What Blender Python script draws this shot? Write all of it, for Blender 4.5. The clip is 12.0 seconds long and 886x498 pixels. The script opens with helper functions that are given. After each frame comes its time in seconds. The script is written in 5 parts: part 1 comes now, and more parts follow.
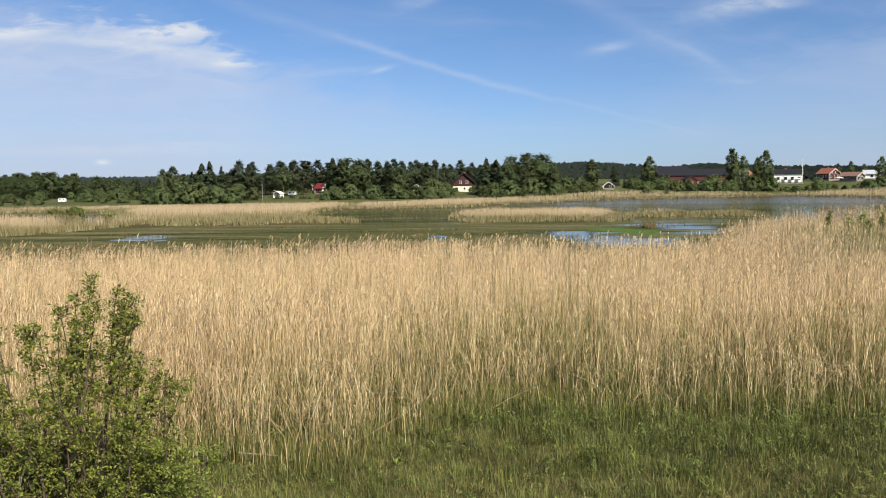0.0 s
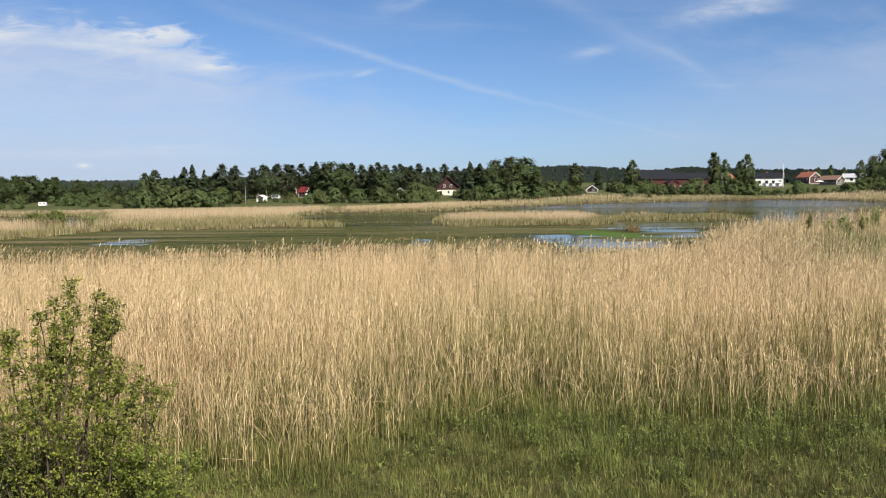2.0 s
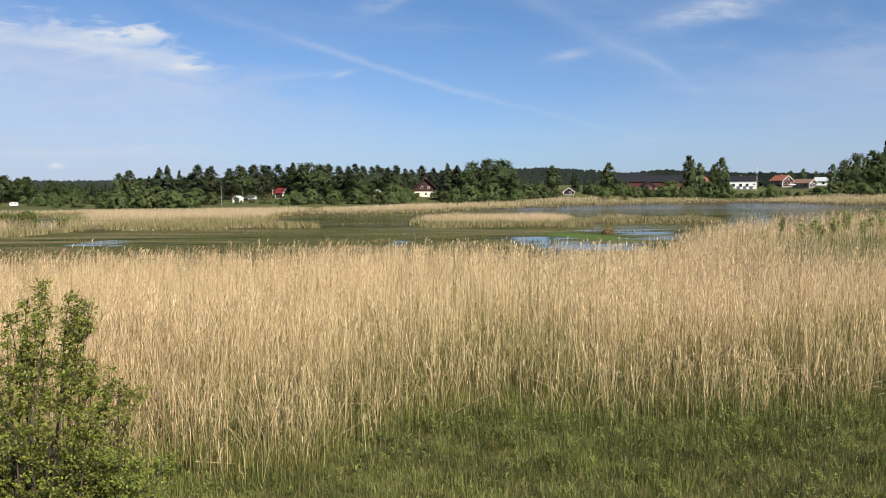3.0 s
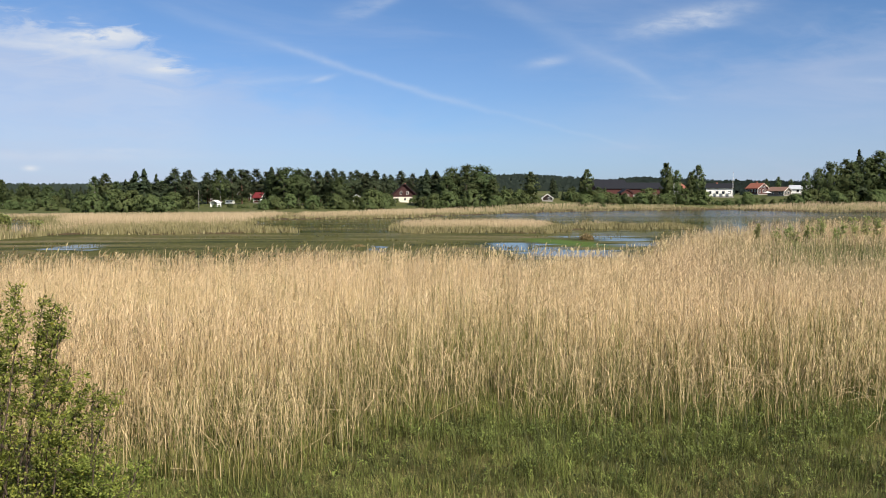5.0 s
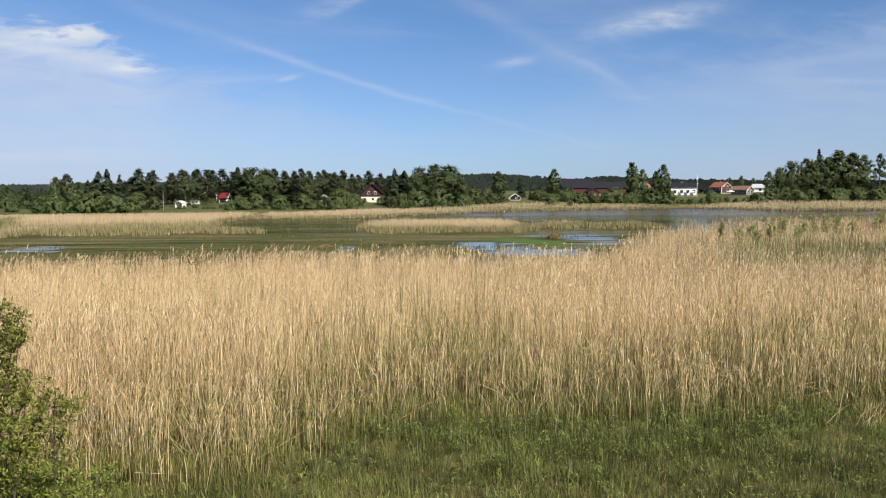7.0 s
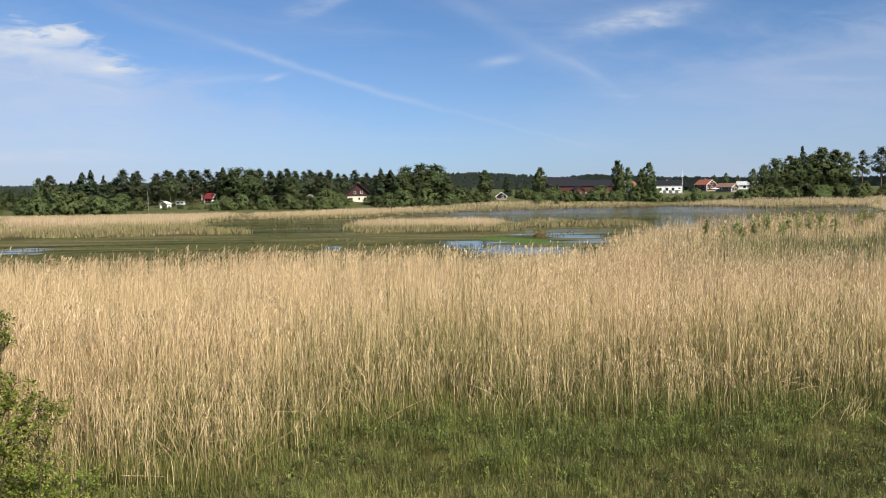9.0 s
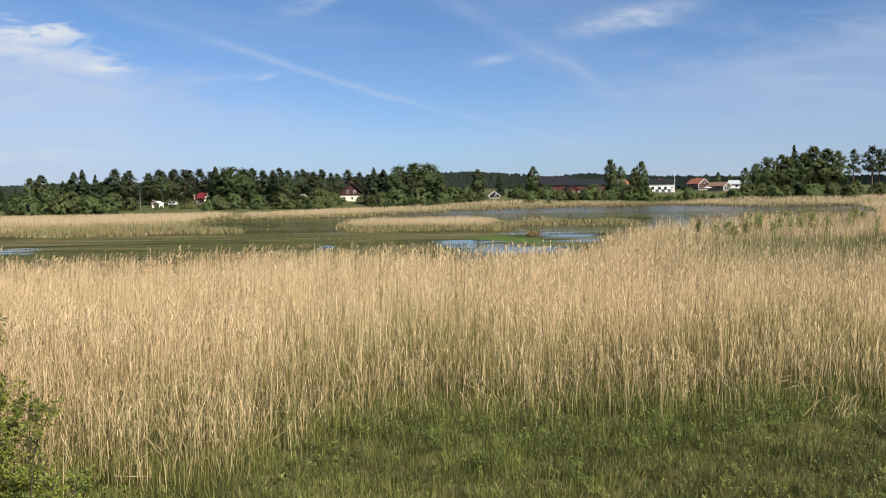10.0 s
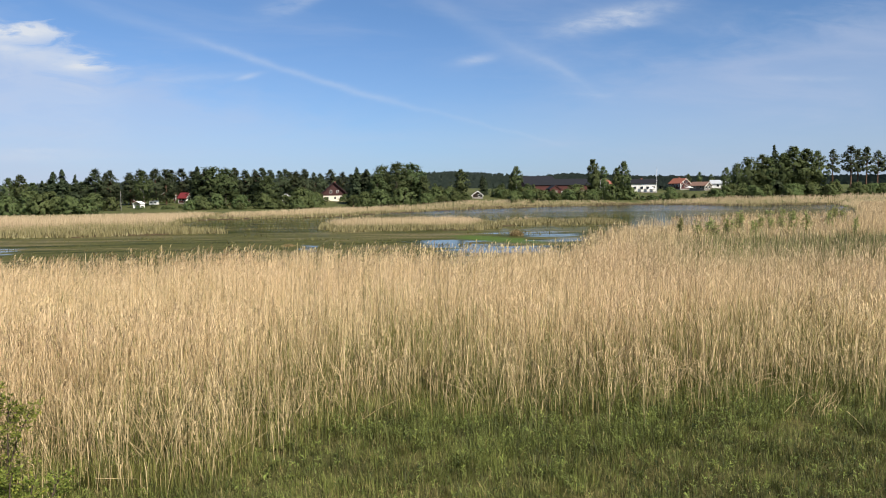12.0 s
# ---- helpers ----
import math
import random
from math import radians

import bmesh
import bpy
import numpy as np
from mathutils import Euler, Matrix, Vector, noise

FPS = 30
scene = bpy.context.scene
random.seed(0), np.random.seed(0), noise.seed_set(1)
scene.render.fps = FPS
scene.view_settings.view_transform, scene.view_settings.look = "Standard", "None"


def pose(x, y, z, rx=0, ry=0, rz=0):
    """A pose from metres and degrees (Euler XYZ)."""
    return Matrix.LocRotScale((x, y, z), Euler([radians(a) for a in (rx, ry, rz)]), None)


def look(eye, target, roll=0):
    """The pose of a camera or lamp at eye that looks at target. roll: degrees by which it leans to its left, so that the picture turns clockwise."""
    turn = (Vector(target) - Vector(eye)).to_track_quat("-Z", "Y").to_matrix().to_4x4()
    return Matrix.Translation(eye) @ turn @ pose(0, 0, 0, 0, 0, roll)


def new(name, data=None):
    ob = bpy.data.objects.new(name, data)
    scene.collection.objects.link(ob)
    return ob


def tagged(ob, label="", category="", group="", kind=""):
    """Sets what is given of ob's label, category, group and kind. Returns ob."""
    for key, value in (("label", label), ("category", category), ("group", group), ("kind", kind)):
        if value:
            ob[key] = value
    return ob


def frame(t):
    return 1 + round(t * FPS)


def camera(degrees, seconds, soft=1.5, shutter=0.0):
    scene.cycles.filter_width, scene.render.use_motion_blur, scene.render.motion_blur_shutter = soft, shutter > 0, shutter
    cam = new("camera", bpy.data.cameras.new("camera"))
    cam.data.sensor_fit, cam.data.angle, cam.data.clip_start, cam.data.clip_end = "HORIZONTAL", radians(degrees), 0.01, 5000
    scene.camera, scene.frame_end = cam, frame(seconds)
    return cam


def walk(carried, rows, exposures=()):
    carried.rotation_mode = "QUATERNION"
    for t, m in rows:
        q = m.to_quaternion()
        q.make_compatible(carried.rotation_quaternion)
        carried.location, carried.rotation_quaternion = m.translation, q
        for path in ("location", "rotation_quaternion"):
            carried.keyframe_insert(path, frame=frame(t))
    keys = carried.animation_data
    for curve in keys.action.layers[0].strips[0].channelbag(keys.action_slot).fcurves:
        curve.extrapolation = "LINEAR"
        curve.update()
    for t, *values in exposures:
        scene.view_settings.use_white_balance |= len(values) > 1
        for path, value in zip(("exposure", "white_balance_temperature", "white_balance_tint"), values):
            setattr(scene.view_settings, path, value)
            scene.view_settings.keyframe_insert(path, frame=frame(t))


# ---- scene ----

# ---------------------------------------------------------------- camera
cam = camera(57.84, 12.0, soft=1.0)
EYE = 4.0
# seconds, x, y, rise over the eye's first height, yaw, pitch, lean to the right
ROWS = [
    (0.0, 0.000, 0.000, 0.000, 0.000, -4.501, 0.500),
    (0.5, 0.000, 0.003, 0.000, -0.335, -4.364, 0.453),
    (1.0, 0.002, 0.003, 0.001, -0.607, -4.281, 0.341),
    (1.5, 0.006, 0.004, 0.001, -0.735, -4.268, 0.381),
    (2.0, 0.010, 0.005, 0.002, -1.137, -4.256, 0.515),
    (2.5, 0.013, 0.006, 0.003, -2.037, -4.257, 0.443),
    (3.0, 0.016, 0.006, 0.003, -2.765, -4.145, 0.271),
    (3.2, 0.017, 0.005, 0.003, -2.996, -4.082, 0.222),
    (4.8, 0.020, -0.001, 0.005, -4.099, -3.789, -0.020),
    (5.0, 0.021, -0.002, 0.005, -4.276, -3.750, -0.081),
    (5.5, 0.022, -0.003, 0.005, -4.696, -3.624, -0.135),
    (6.0, 0.027, -0.006, 0.006, -5.302, -3.621, -0.164),
    (6.5, 0.031, -0.008, 0.007, -6.076, -3.740, -0.056),
    (7.0, 0.033, -0.010, 0.007, -6.547, -3.770, 0.097),
    (7.2, 0.034, -0.010, 0.007, -6.683, -3.797, 0.125),
    (8.8, 0.037, -0.013, 0.008, -7.468, -3.838, 0.358),
    (9.0, 0.037, -0.013, 0.008, -7.493, -3.841, 0.453),
    (9.5, 0.040, -0.015, 0.008, -7.631, -3.870, 0.563),
    (10.0, 0.044, -0.014, 0.008, -7.983, -3.898, 0.529),
    (10.5, 0.047, -0.013, 0.008, -8.386, -3.913, 0.445),
    (11.0, 0.047, -0.012, 0.006, -8.750, -3.887, 0.376),
    (11.5, 0.050, -0.009, 0.004, -8.946, -3.883, 0.488),
    (12.0, 0.051, -0.005, 0.002, -9.171, -3.923, 0.559),
]
walk(cam, [(t, pose(x, y, EYE + z, 0, 0, yaw) @ pose(0, 0, 0, 90 + pitch) @ pose(0, 0, 0, 0, 0, -lean))
           for t, x, y, z, yaw, pitch, lean in ROWS])

# ---------------------------------------------------------------- light
SUN_AZIMUTH, SUN_HEIGHT = radians(150), radians(41)
TO_SUN = Vector((math.sin(SUN_AZIMUTH) * math.cos(SUN_HEIGHT), math.cos(SUN_AZIMUTH) * math.cos(SUN_HEIGHT), math.sin(SUN_HEIGHT)))
sun = new("sun", bpy.data.lights.new("sun", "SUN"))
sun.data.energy, sun.data.angle, sun.data.color = 5.0, radians(0.6), (1.0, 0.92, 0.80)
sun.matrix_world = look(TO_SUN * 200, (0, 0, 0))
scene.view_settings.exposure = 0.68


class Nodes:
    """Small helper to wire up node trees."""

    def __init__(self, tree):
        self.tree = tree
        tree.nodes.clear()

    def add(self, kind, ins=(), **settings):
        node = self.tree.nodes.new(kind)
        for key, value in settings.items():
            setattr(node, key, value)
        for key, value in dict(ins).items():
            self.put(node.inputs[key], value)
        return node

    def put(self, socket, value):
        if isinstance(value, bpy.types.NodeSocket):
            self.tree.links.new(value, socket)
        else:
            socket.default_value = value

    def math(self, op, a, b=0.0, c=0.0, clamp=False):
        node = self.add("ShaderNodeMath", operation=op, use_clamp=clamp)
        for n, value in enumerate((a, b, c)):
            self.put(node.inputs[n], value)
        return node.outputs[0]

    def mix(self, factor, a, b, blend="MIX"):
        node = self.add("ShaderNodeMix", data_type="RGBA", blend_type=blend, clamp_factor=True)
        self.put(node.inputs[0], factor), self.put(node.inputs[6], a), self.put(node.inputs[7], b)
        return node.outputs[2]

    def noise(self, vector, scale, detail=4.0, rough=0.55, distort=0.0):
        return self.add("ShaderNodeTexNoise", {"Vector": vector, "Scale": scale, "Detail": detail, "Roughness": rough, "Distortion": distort}).outputs["Fac"]

    def ramp(self, factor, *stops):
        node = self.add("ShaderNodeValToRGB", {"Fac": factor})
        ramp = node.color_ramp
        while len(ramp.elements) < len(stops):
            ramp.elements.new(0.5)
        for element, (at, colour) in zip(ramp.elements, stops):
            element.position, element.color = at, (*colour, 1) if len(colour) == 3 else colour
        return node.outputs[0]

    def span(self, value, lo, hi):
        return self.add("ShaderNodeMapRange", {"Value": value, "From Min": lo, "From Max": hi}, interpolation_type="SMOOTHSTEP").outputs[0]


def make_sky():
    world = bpy.data.worlds.new("summer_sky")
    scene.world = world
    world.use_nodes = True
    n = Nodes(world.node_tree)
    sky = n.add("ShaderNodeTexSky", sky_type="NISHITA", sun_disc=False, sun_elevation=SUN_HEIGHT, sun_rotation=SUN_AZIMUTH,
                altitude=0, air_density=1.0, dust_density=0.3, ozone_density=2.5)
    coords = n.add("ShaderNodeTexCoord").outputs["Generated"]
    sep = n.add("ShaderNodeSeparateXYZ", {0: coords})
    ahead = n.math("MAXIMUM", sep.outputs[1], 0.05)
    p = n.math("DIVIDE", sep.outputs[0], ahead)
    q = n.math("DIVIDE", sep.outputs[2], ahead)
    plane = n.add("ShaderNodeCombineXYZ", {0: p, 1: q}).outputs[0]
    swirl = n.noise(plane, 9.0, 5.0)
    wander = n.math("MULTIPLY_ADD", swirl, 0.03, -0.015)
    streak_at = n.add("ShaderNodeMapping", {0: plane, "Rotation": (0, 0, radians(14)), "Scale": (9, 42, 1)}).outputs[0]
    streaks = n.noise(streak_at, 1.0, 6.0, 0.6, 0.6)
    puffs = n.noise(n.add("ShaderNodeMapping", {0: plane, "Scale": (16, 40, 1)}).outputs[0], 1.0, 6.0, 0.6, 0.3)

    def patch(p0, q0, wide, high, tilt=0.0):
        dp, dq = n.math("SUBTRACT", p, p0), n.math("SUBTRACT", q, q0)
        dq = n.math("SUBTRACT", dq, n.math("MULTIPLY", dp, tilt))
        d = n.math("ADD", n.math("POWER", n.math("DIVIDE", dp, wide), 2), n.math("POWER", n.math("DIVIDE", dq, high), 2))
        return n.math("EXPONENT", n.math("MULTIPLY", d, -1.0))

    def trail(a, b, c, p0, p1, width):
        line = n.math("ADD", a, n.math("ADD", n.math("MULTIPLY", p, b), n.math("MULTIPLY", n.math("MULTIPLY", p, p), c)))
        off = n.math("DIVIDE", n.math("SUBTRACT", n.math("ADD", q, n.math("MULTIPLY", wander, 0.75)), line), width)
        core = n.math("EXPONENT", n.math("MULTIPLY", n.math("MULTIPLY", off, off), -1.0))
        return n.math("MULTIPLY", core, n.math("MULTIPLY", n.span(p, p0, p0 + 0.1), n.span(p, p1, p1 - 0.1)))

    def total(*masks):
        out = masks[0]
        for mask in masks[1:]:
            out = n.math("ADD", out, mask)
        return out

    def scaled(mask, k):
        return n.math("MULTIPLY", mask, k)

    # the bank of cloud in the west: a torn upper edge, bright billows, a soft foot
    billows = n.noise(n.add("ShaderNodeMapping", {0: plane, "Rotation": (0, 0, radians(-16)), "Scale": (13, 46, 1)}).outputs[0], 1.0, 7.0, 0.58, 0.9)
    fleece = n.noise(n.add("ShaderNodeMapping", {0: plane, "Rotation": (0, 0, radians(-10)), "Scale": (34, 95, 1)}).outputs[0], 1.0, 5.0, 0.6, 0.5)
    edge = n.ramp(n.math("MULTIPLY_ADD", p, 1.6, 1.0), *[(1.0 + 1.6 * at, (k, k, k)) for at, k in ((-0.60, 0.200), (-0.45, 0.211), (-0.36, 0.205), (-0.30, 0.196), (-0.265, 0.176), (-0.225, 0.158), (-0.15, 0.146))])
    torn = n.math("ADD", n.math("MULTIPLY_ADD", billows, 0.085, -0.0425), n.math("MULTIPLY_ADD", fleece, 0.02, -0.01))
    below = n.math("ADD", n.math("SUBTRACT", edge, q), torn)
    bank = n.math("MULTIPLY", n.span(below, -0.004, 0.016), n.math("EXPONENT", n.math("MULTIPLY", n.math("MAXIMUM", below, 0.0), -13.0)))
    bank = n.math("MULTIPLY", bank, n.span(p, -0.19, -0.27))
    glow = total(scaled(patch(-0.34, 0.190, 0.055, 0.010, 0.05), 1.0), scaled(patch(-0.255, 0.153, 0.035, 0.007, 0.10), 0.8), scaled(patch(-0.40, 0.177, 0.09, 0.006, -0.1), 0.45), scaled(patch(-0.53, 0.190, 0.05, 0.007, 0.1), 0.8), scaled(patch(-0.31, 0.162, 0.07, 0.010, -0.15), 0.5))
    bank = n.math("MULTIPLY", bank, n.math("ADD", n.math("MULTIPLY_ADD", n.span(billows, 0.34, 0.64), 0.40, 0.16), n.math("MULTIPLY", glow, n.math("MULTIPLY_ADD", fleece, 1.5, 0.2))))
    wisps = total(scaled(patch(0.385, 0.224, 0.072, 0.0125, 0.22), 0.85), scaled(patch(0.415, 0.2165, 0.026, 0.004, 0.1), 0.5), scaled(patch(-0.025, 0.230, 0.040, 0.012, 0.35), 0.30), scaled(patch(0.004, 0.236, 0.03, 0.005, 0.5), 0.18),
                  scaled(patch(0.66, 0.150, 0.07, 0.004), 0.22), scaled(patch(0.36, 0.125, 0.04, 0.004), 0.14))
    wisps = n.math("ADD", bank, n.math("MULTIPLY", wisps, n.span(n.math("ADD", scaled(billows, 0.6), scaled(fleece, 0.5)), 0.20, 0.85)))
    small = n.math("MULTIPLY", total(scaled(patch(0.205, 0.167, 0.022, 0.0055, 0.14), 0.42), scaled(patch(-0.421, 0.033, 0.008, 0.003), 1.0),
                                     scaled(patch(-0.316, 0.055, 0.035, 0.003), 0.3), scaled(patch(-0.40, 0.048, 0.16, 0.006), 0.22), scaled(patch(-0.074, 0.143, 0.014, 0.003, 0.25), 0.34), scaled(patch(-0.13, 0.141, 0.05, 0.004, 0.1), 0.2)), n.span(puffs, 0.2, 0.6))
    trails = total(scaled(trail(0.1432, -0.29, 0.10, -0.17, 0.16, 0.0042), 0.20), scaled(trail(0.1432, -0.29, 0.10, -0.32, -0.03, 0.0075), 0.08), scaled(trail(0.1432, -0.29, 0.10, 0.06, 0.36, 0.003), 0.08),
                   scaled(trail(0.3135, -0.505, 0.0, 0.08, 0.40, 0.013), 0.09), scaled(trail(0.3155, -0.505, 0.0, 0.22, 0.40, 0.005), 0.11))
    trails = n.math("MULTIPLY", trails, n.math("MULTIPLY_ADD", fleece, 0.9, 0.55))
    west = n.math("MULTIPLY", n.span(n.math("ADD", n.math("MULTIPLY_ADD", p, -0.25, 0.105), n.math("SUBTRACT", torn, q)), -0.02, 0.05), n.math("MULTIPLY_ADD", n.span(p, 0.15, -0.40), 0.45, 0.11))
    east = n.math("MULTIPLY", n.span(n.math("ADD", n.math("MULTIPLY_ADD", p, 0.25, 0.075), n.math("SUBTRACT", torn, q)), -0.02, 0.06), n.math("MULTIPLY_ADD", n.span(p, 0.12, 0.62), 0.24, 0.10))
    veil = n.math("MAXIMUM", west, east)
    high = n.noise(n.add("ShaderNodeMapping", {0: plane, "Rotation": (0, 0, radians(-9)), "Scale": (3.2, 14, 1)}).outputs[0], 1.0, 5.0, 0.6, 0.5)
    veil = n.math("ADD", n.math("MULTIPLY", veil, n.math("MULTIPLY_ADD", streaks, 0.5, 0.72)), n.math("MULTIPLY", n.span(high, 0.42, 0.78), 0.22))
    tint = n.ramp(n.math("MULTIPLY", q, 2.0), (0.0, (0.60, 0.79, 1.30)), (0.06, (0.62, 0.81, 1.26)), (0.14, (0.68, 0.85, 1.22)), (0.3, (0.70, 0.87, 1.18)), (0.46, (0.67, 0.87, 1.15)), (1.0, (0.85, 0.93, 1.1)))
    blue = n.mix(1.0, sky.outputs[0], tint, "MULTIPLY")
    white = (7.6, 8.1, 8.9, 1)
    colour = n.mix(veil, blue, (5.6, 6.3, 8.1, 1))
    colour = n.mix(n.math("ADD", wisps, n.math("ADD", small, trails), clamp=True), colour, white)
    back = n.add("ShaderNodeBackground", {"Color": colour, "Strength": 0.058})
    n.add("ShaderNodeOutputWorld", {"Surface": back.outputs[0]})


make_sky()


# ---------------------------------------------------------------- materials
def material(name):
    m = bpy.data.materials.new(name)
    m.use_nodes = True
    return m, Nodes(m.node_tree)


def finish(n, colour, rough=0.7, metal=0.0, bump=None, depth=0.02, sheer=0.0, gloss=0.3):
    ins = {"Base Color": colour, "Roughness": rough, "Metallic": metal, "Specular IOR Level": gloss}
    if bump is not None:
        ins["Normal"] = n.add("ShaderNodeBump", {"Height": bump, "Distance": depth, "Strength": 0.7}).outputs[0]
    shader = n.add("ShaderNodeBsdfPrincipled", ins).outputs[0]
    if sheer:
        clear = n.add("ShaderNodeBsdfTranslucent", {"Color": colour}).outputs[0]
        node = n.add("ShaderNodeMixShader", {0: sheer})
        n.put(node.inputs[1], shader), n.put(node.inputs[2], clear)
        shader = node.outputs[0]
    n.add("ShaderNodeOutputMaterial", {"Surface": shader})


def plain(name, dark, light, rough=0.7, scale=2.0, metal=0.0, gloss=0.3):
    """Paint, wood or stone with stains at two scales."""
    m, n = material(name)
    at = n.add("ShaderNodeTexCoord").outputs["Object"]
    fine, coarse = n.noise(at, scale * 9, 5.0), n.noise(at, scale, 3.0)
    finish(n, n.mix(n.math("ADD", n.math("MULTIPLY", fine, 0.5), n.math("MULTIPLY", coarse, 0.5)), (*dark, 1), (*light, 1)), rough, metal, fine, 0.01, gloss=gloss)
    return m


def boards(name, dark, light):
    """Vertical painted boarding."""
    m, n = material(name)
    at = n.add("ShaderNodeTexCoord").outputs["Object"]
    wave = n.add("ShaderNodeTexWave", {"Vector": n.add("ShaderNodeMapping", {0: at, "Rotation": (0, 0, radians(45))}).outputs[0], "Scale": 1.6, "Distortion": 0.0}).outputs["Fac"]
    grain = n.noise(n.add("ShaderNodeMapping", {0: at, "Scale": (6, 6, 0.6)}).outputs[0], 1.0, 5.0)
    finish(n, n.mix(grain, (*dark, 1), (*light, 1)), 0.75, bump=wave, depth=0.03)
    return m


def leafy(name, dark, light, sheer=0.35, young=None):
    m, n = material(name)
    tone = n.add("ShaderNodeAttribute", attribute_name="tone").outputs["Fac"]
    each = n.add("ShaderNodeObjectInfo").outputs["Random"]
    colour = n.mix(tone, (*dark, 1), (*light, 1))
    hue = n.add("ShaderNodeHueSaturation", {"Hue": n.math("MULTIPLY_ADD", each, 0.035, 0.483), "Saturation": 1.0, "Value": n.math("MULTIPLY_ADD", each, 0.38, 0.84), "Color": colour}).outputs[0]
    if young:
        hue = n.mix(n.math("MULTIPLY", n.span(tone, 0.88, 1.0), 0.8), hue, (*young, 1))
    finish(n, hue, 0.65, sheer=sheer, gloss=0.08)
    return m


def reed_material(name, dark, light, green_dark, green_light):
    m, n = material(name)
    tone = n.add("ShaderNodeAttribute", attribute_name="tone").outputs["Fac"]
    green = n.add("ShaderNodeAttribute", attribute_name="green").outputs["Fac"]
    at = n.add("ShaderNodeNewGeometry").outputs["Position"]
    drift = n.noise(at, 0.22, 3.0)
    straw = n.mix(tone, (*dark, 1), (*light, 1))
    rise = n.add("ShaderNodeSeparateXYZ", {0: at}).outputs[2]
    straw = n.mix(n.span(rise, 0.9, 1.75), straw, n.mix(1.0, straw, (1.0, 0.99, 1.05, 1), "MULTIPLY"))
    straw = n.mix(n.span(drift, 0.35, 0.7), straw, n.mix(1.0, straw, (0.93, 0.90, 0.92, 1), "MULTIPLY"))
    colour = n.mix(green, straw, n.mix(tone, (*green_dark, 1), (*green_light, 1)))
    finish(n, colour, 0.55, sheer=0.2, gloss=0.28)
    return m


STRAW = reed_material("dry_reed", (0.235, 0.168, 0.077), (0.83, 0.652, 0.366), (0.050, 0.062, 0.012), (0.225, 0.235, 0.055))
LAKE_STRAW = reed_material("lake_reed", (0.34, 0.25, 0.145), (0.74, 0.59, 0.385), (0.080, 0.084, 0.026), (0.24, 0.225, 0.085))
SEDGE = reed_material("green_sedge", (0.28, 0.22, 0.12), (0.62, 0.50, 0.30), (0.050, 0.062, 0.018), (0.25, 0.26, 0.09))
GRASS = reed_material("meadow_grass", (0.085, 0.068, 0.022), (0.36, 0.30, 0.12), (0.015, 0.026, 0.005), (0.222, 0.268, 0.062))
BIRCH_LEAF = leafy("birch_leaves", (0.091, 0.120, 0.052), (0.139, 0.171, 0.071), 0.5)
OAK_LEAF = leafy("broad_leaves", (0.076, 0.104, 0.045), (0.116, 0.145, 0.061), 0.5)
NEEDLE = leafy("spruce_needles", (0.047, 0.065, 0.035), (0.075, 0.094, 0.051), 0.5)
PINE_NEEDLE = leafy("pine_needles", (0.059, 0.075, 0.040), (0.090, 0.108, 0.058), 0.5)
WILLOW_LEAF = leafy("willow_leaves", (0.104, 0.137, 0.056), (0.156, 0.190, 0.075), 0.5)
# skyline woods: distance haze put into the leaf colour, bluish and low in contrast
HAZY_NEEDLE = leafy("far_forest", (0.048, 0.064, 0.052), (0.060, 0.078, 0.062), 0.3)
SHRUB_LEAF = leafy("shrub_leaves", (0.095, 0.135, 0.032), (0.44, 0.50, 0.12), 0.55, young=(0.38, 0.36, 0.05))
SAPLING_LEAF = leafy("sapling_leaves", (0.20, 0.23, 0.085), (0.46, 0.48, 0.19), 0.55)
BARK = plain("grey_bark", (0.06, 0.045, 0.035), (0.17, 0.14, 0.11), 0.9, 3)
PINE_BARK = plain("pine_bark", (0.06, 0.036, 0.025), (0.16, 0.095, 0.06), 0.9, 2)
BIRCH_BARK = plain("birch_bark", (0.12, 0.11, 0.10), (0.62, 0.60, 0.56), 0.8, 2)
TWIG = plain("brown_twig", (0.045, 0.032, 0.024), (0.12, 0.088, 0.062), 0.85, 8)
DEAD_TWIG = plain("dead_grey_twig", (0.14, 0.12, 0.10), (0.30, 0.27, 0.24), 0.85, 8)
RED_WOOD = boards("falu_red_boards", (0.048, 0.014, 0.012), (0.080, 0.025, 0.021))
LOG_WOOD = boards("dark_log", (0.016, 0.010, 0.009), (0.035, 0.022, 0.018))
DARK_WOOD = boards("dark_brown_boards", (0.035, 0.014, 0.014), (0.065, 0.026, 0.024))
GREY_WOOD = boards("grey_boards", (0.10, 0.085, 0.07), (0.2, 0.17, 0.14))
WHITE_PAINT = plain("white_paint", (0.68, 0.67, 0.63), (0.82, 0.81, 0.78), 0.6)
CREAM_PLASTER = plain("cream_plaster", (0.60, 0.55, 0.44), (0.76, 0.71, 0.59), 0.8)
TILE_RED = plain("red_roof_tile", (0.19, 0.065, 0.04), (0.30, 0.115, 0.075), 0.8, 1.5)
TILE_BROWN = plain("brown_roof_tile", (0.13, 0.075, 0.055), (0.23, 0.14, 0.105), 0.8, 1.5)
SHEET_RED = plain("red_sheet_roof", (0.115, 0.017, 0.018), (0.17, 0.027, 0.027), 0.55, 1.5)
ROOF_BLACK = plain("black_roof", (0.012, 0.013, 0.016), (0.026, 0.027, 0.032), 0.8, 1.0, gloss=0.1)
ROOF_GREY = plain("pale_sheet_roof", (0.34, 0.36, 0.38), (0.48, 0.50, 0.52), 0.45, 1.0)
PLINTH = plain("stone_plinth", (0.16, 0.15, 0.14), (0.34, 0.32, 0.29), 0.9, 2)
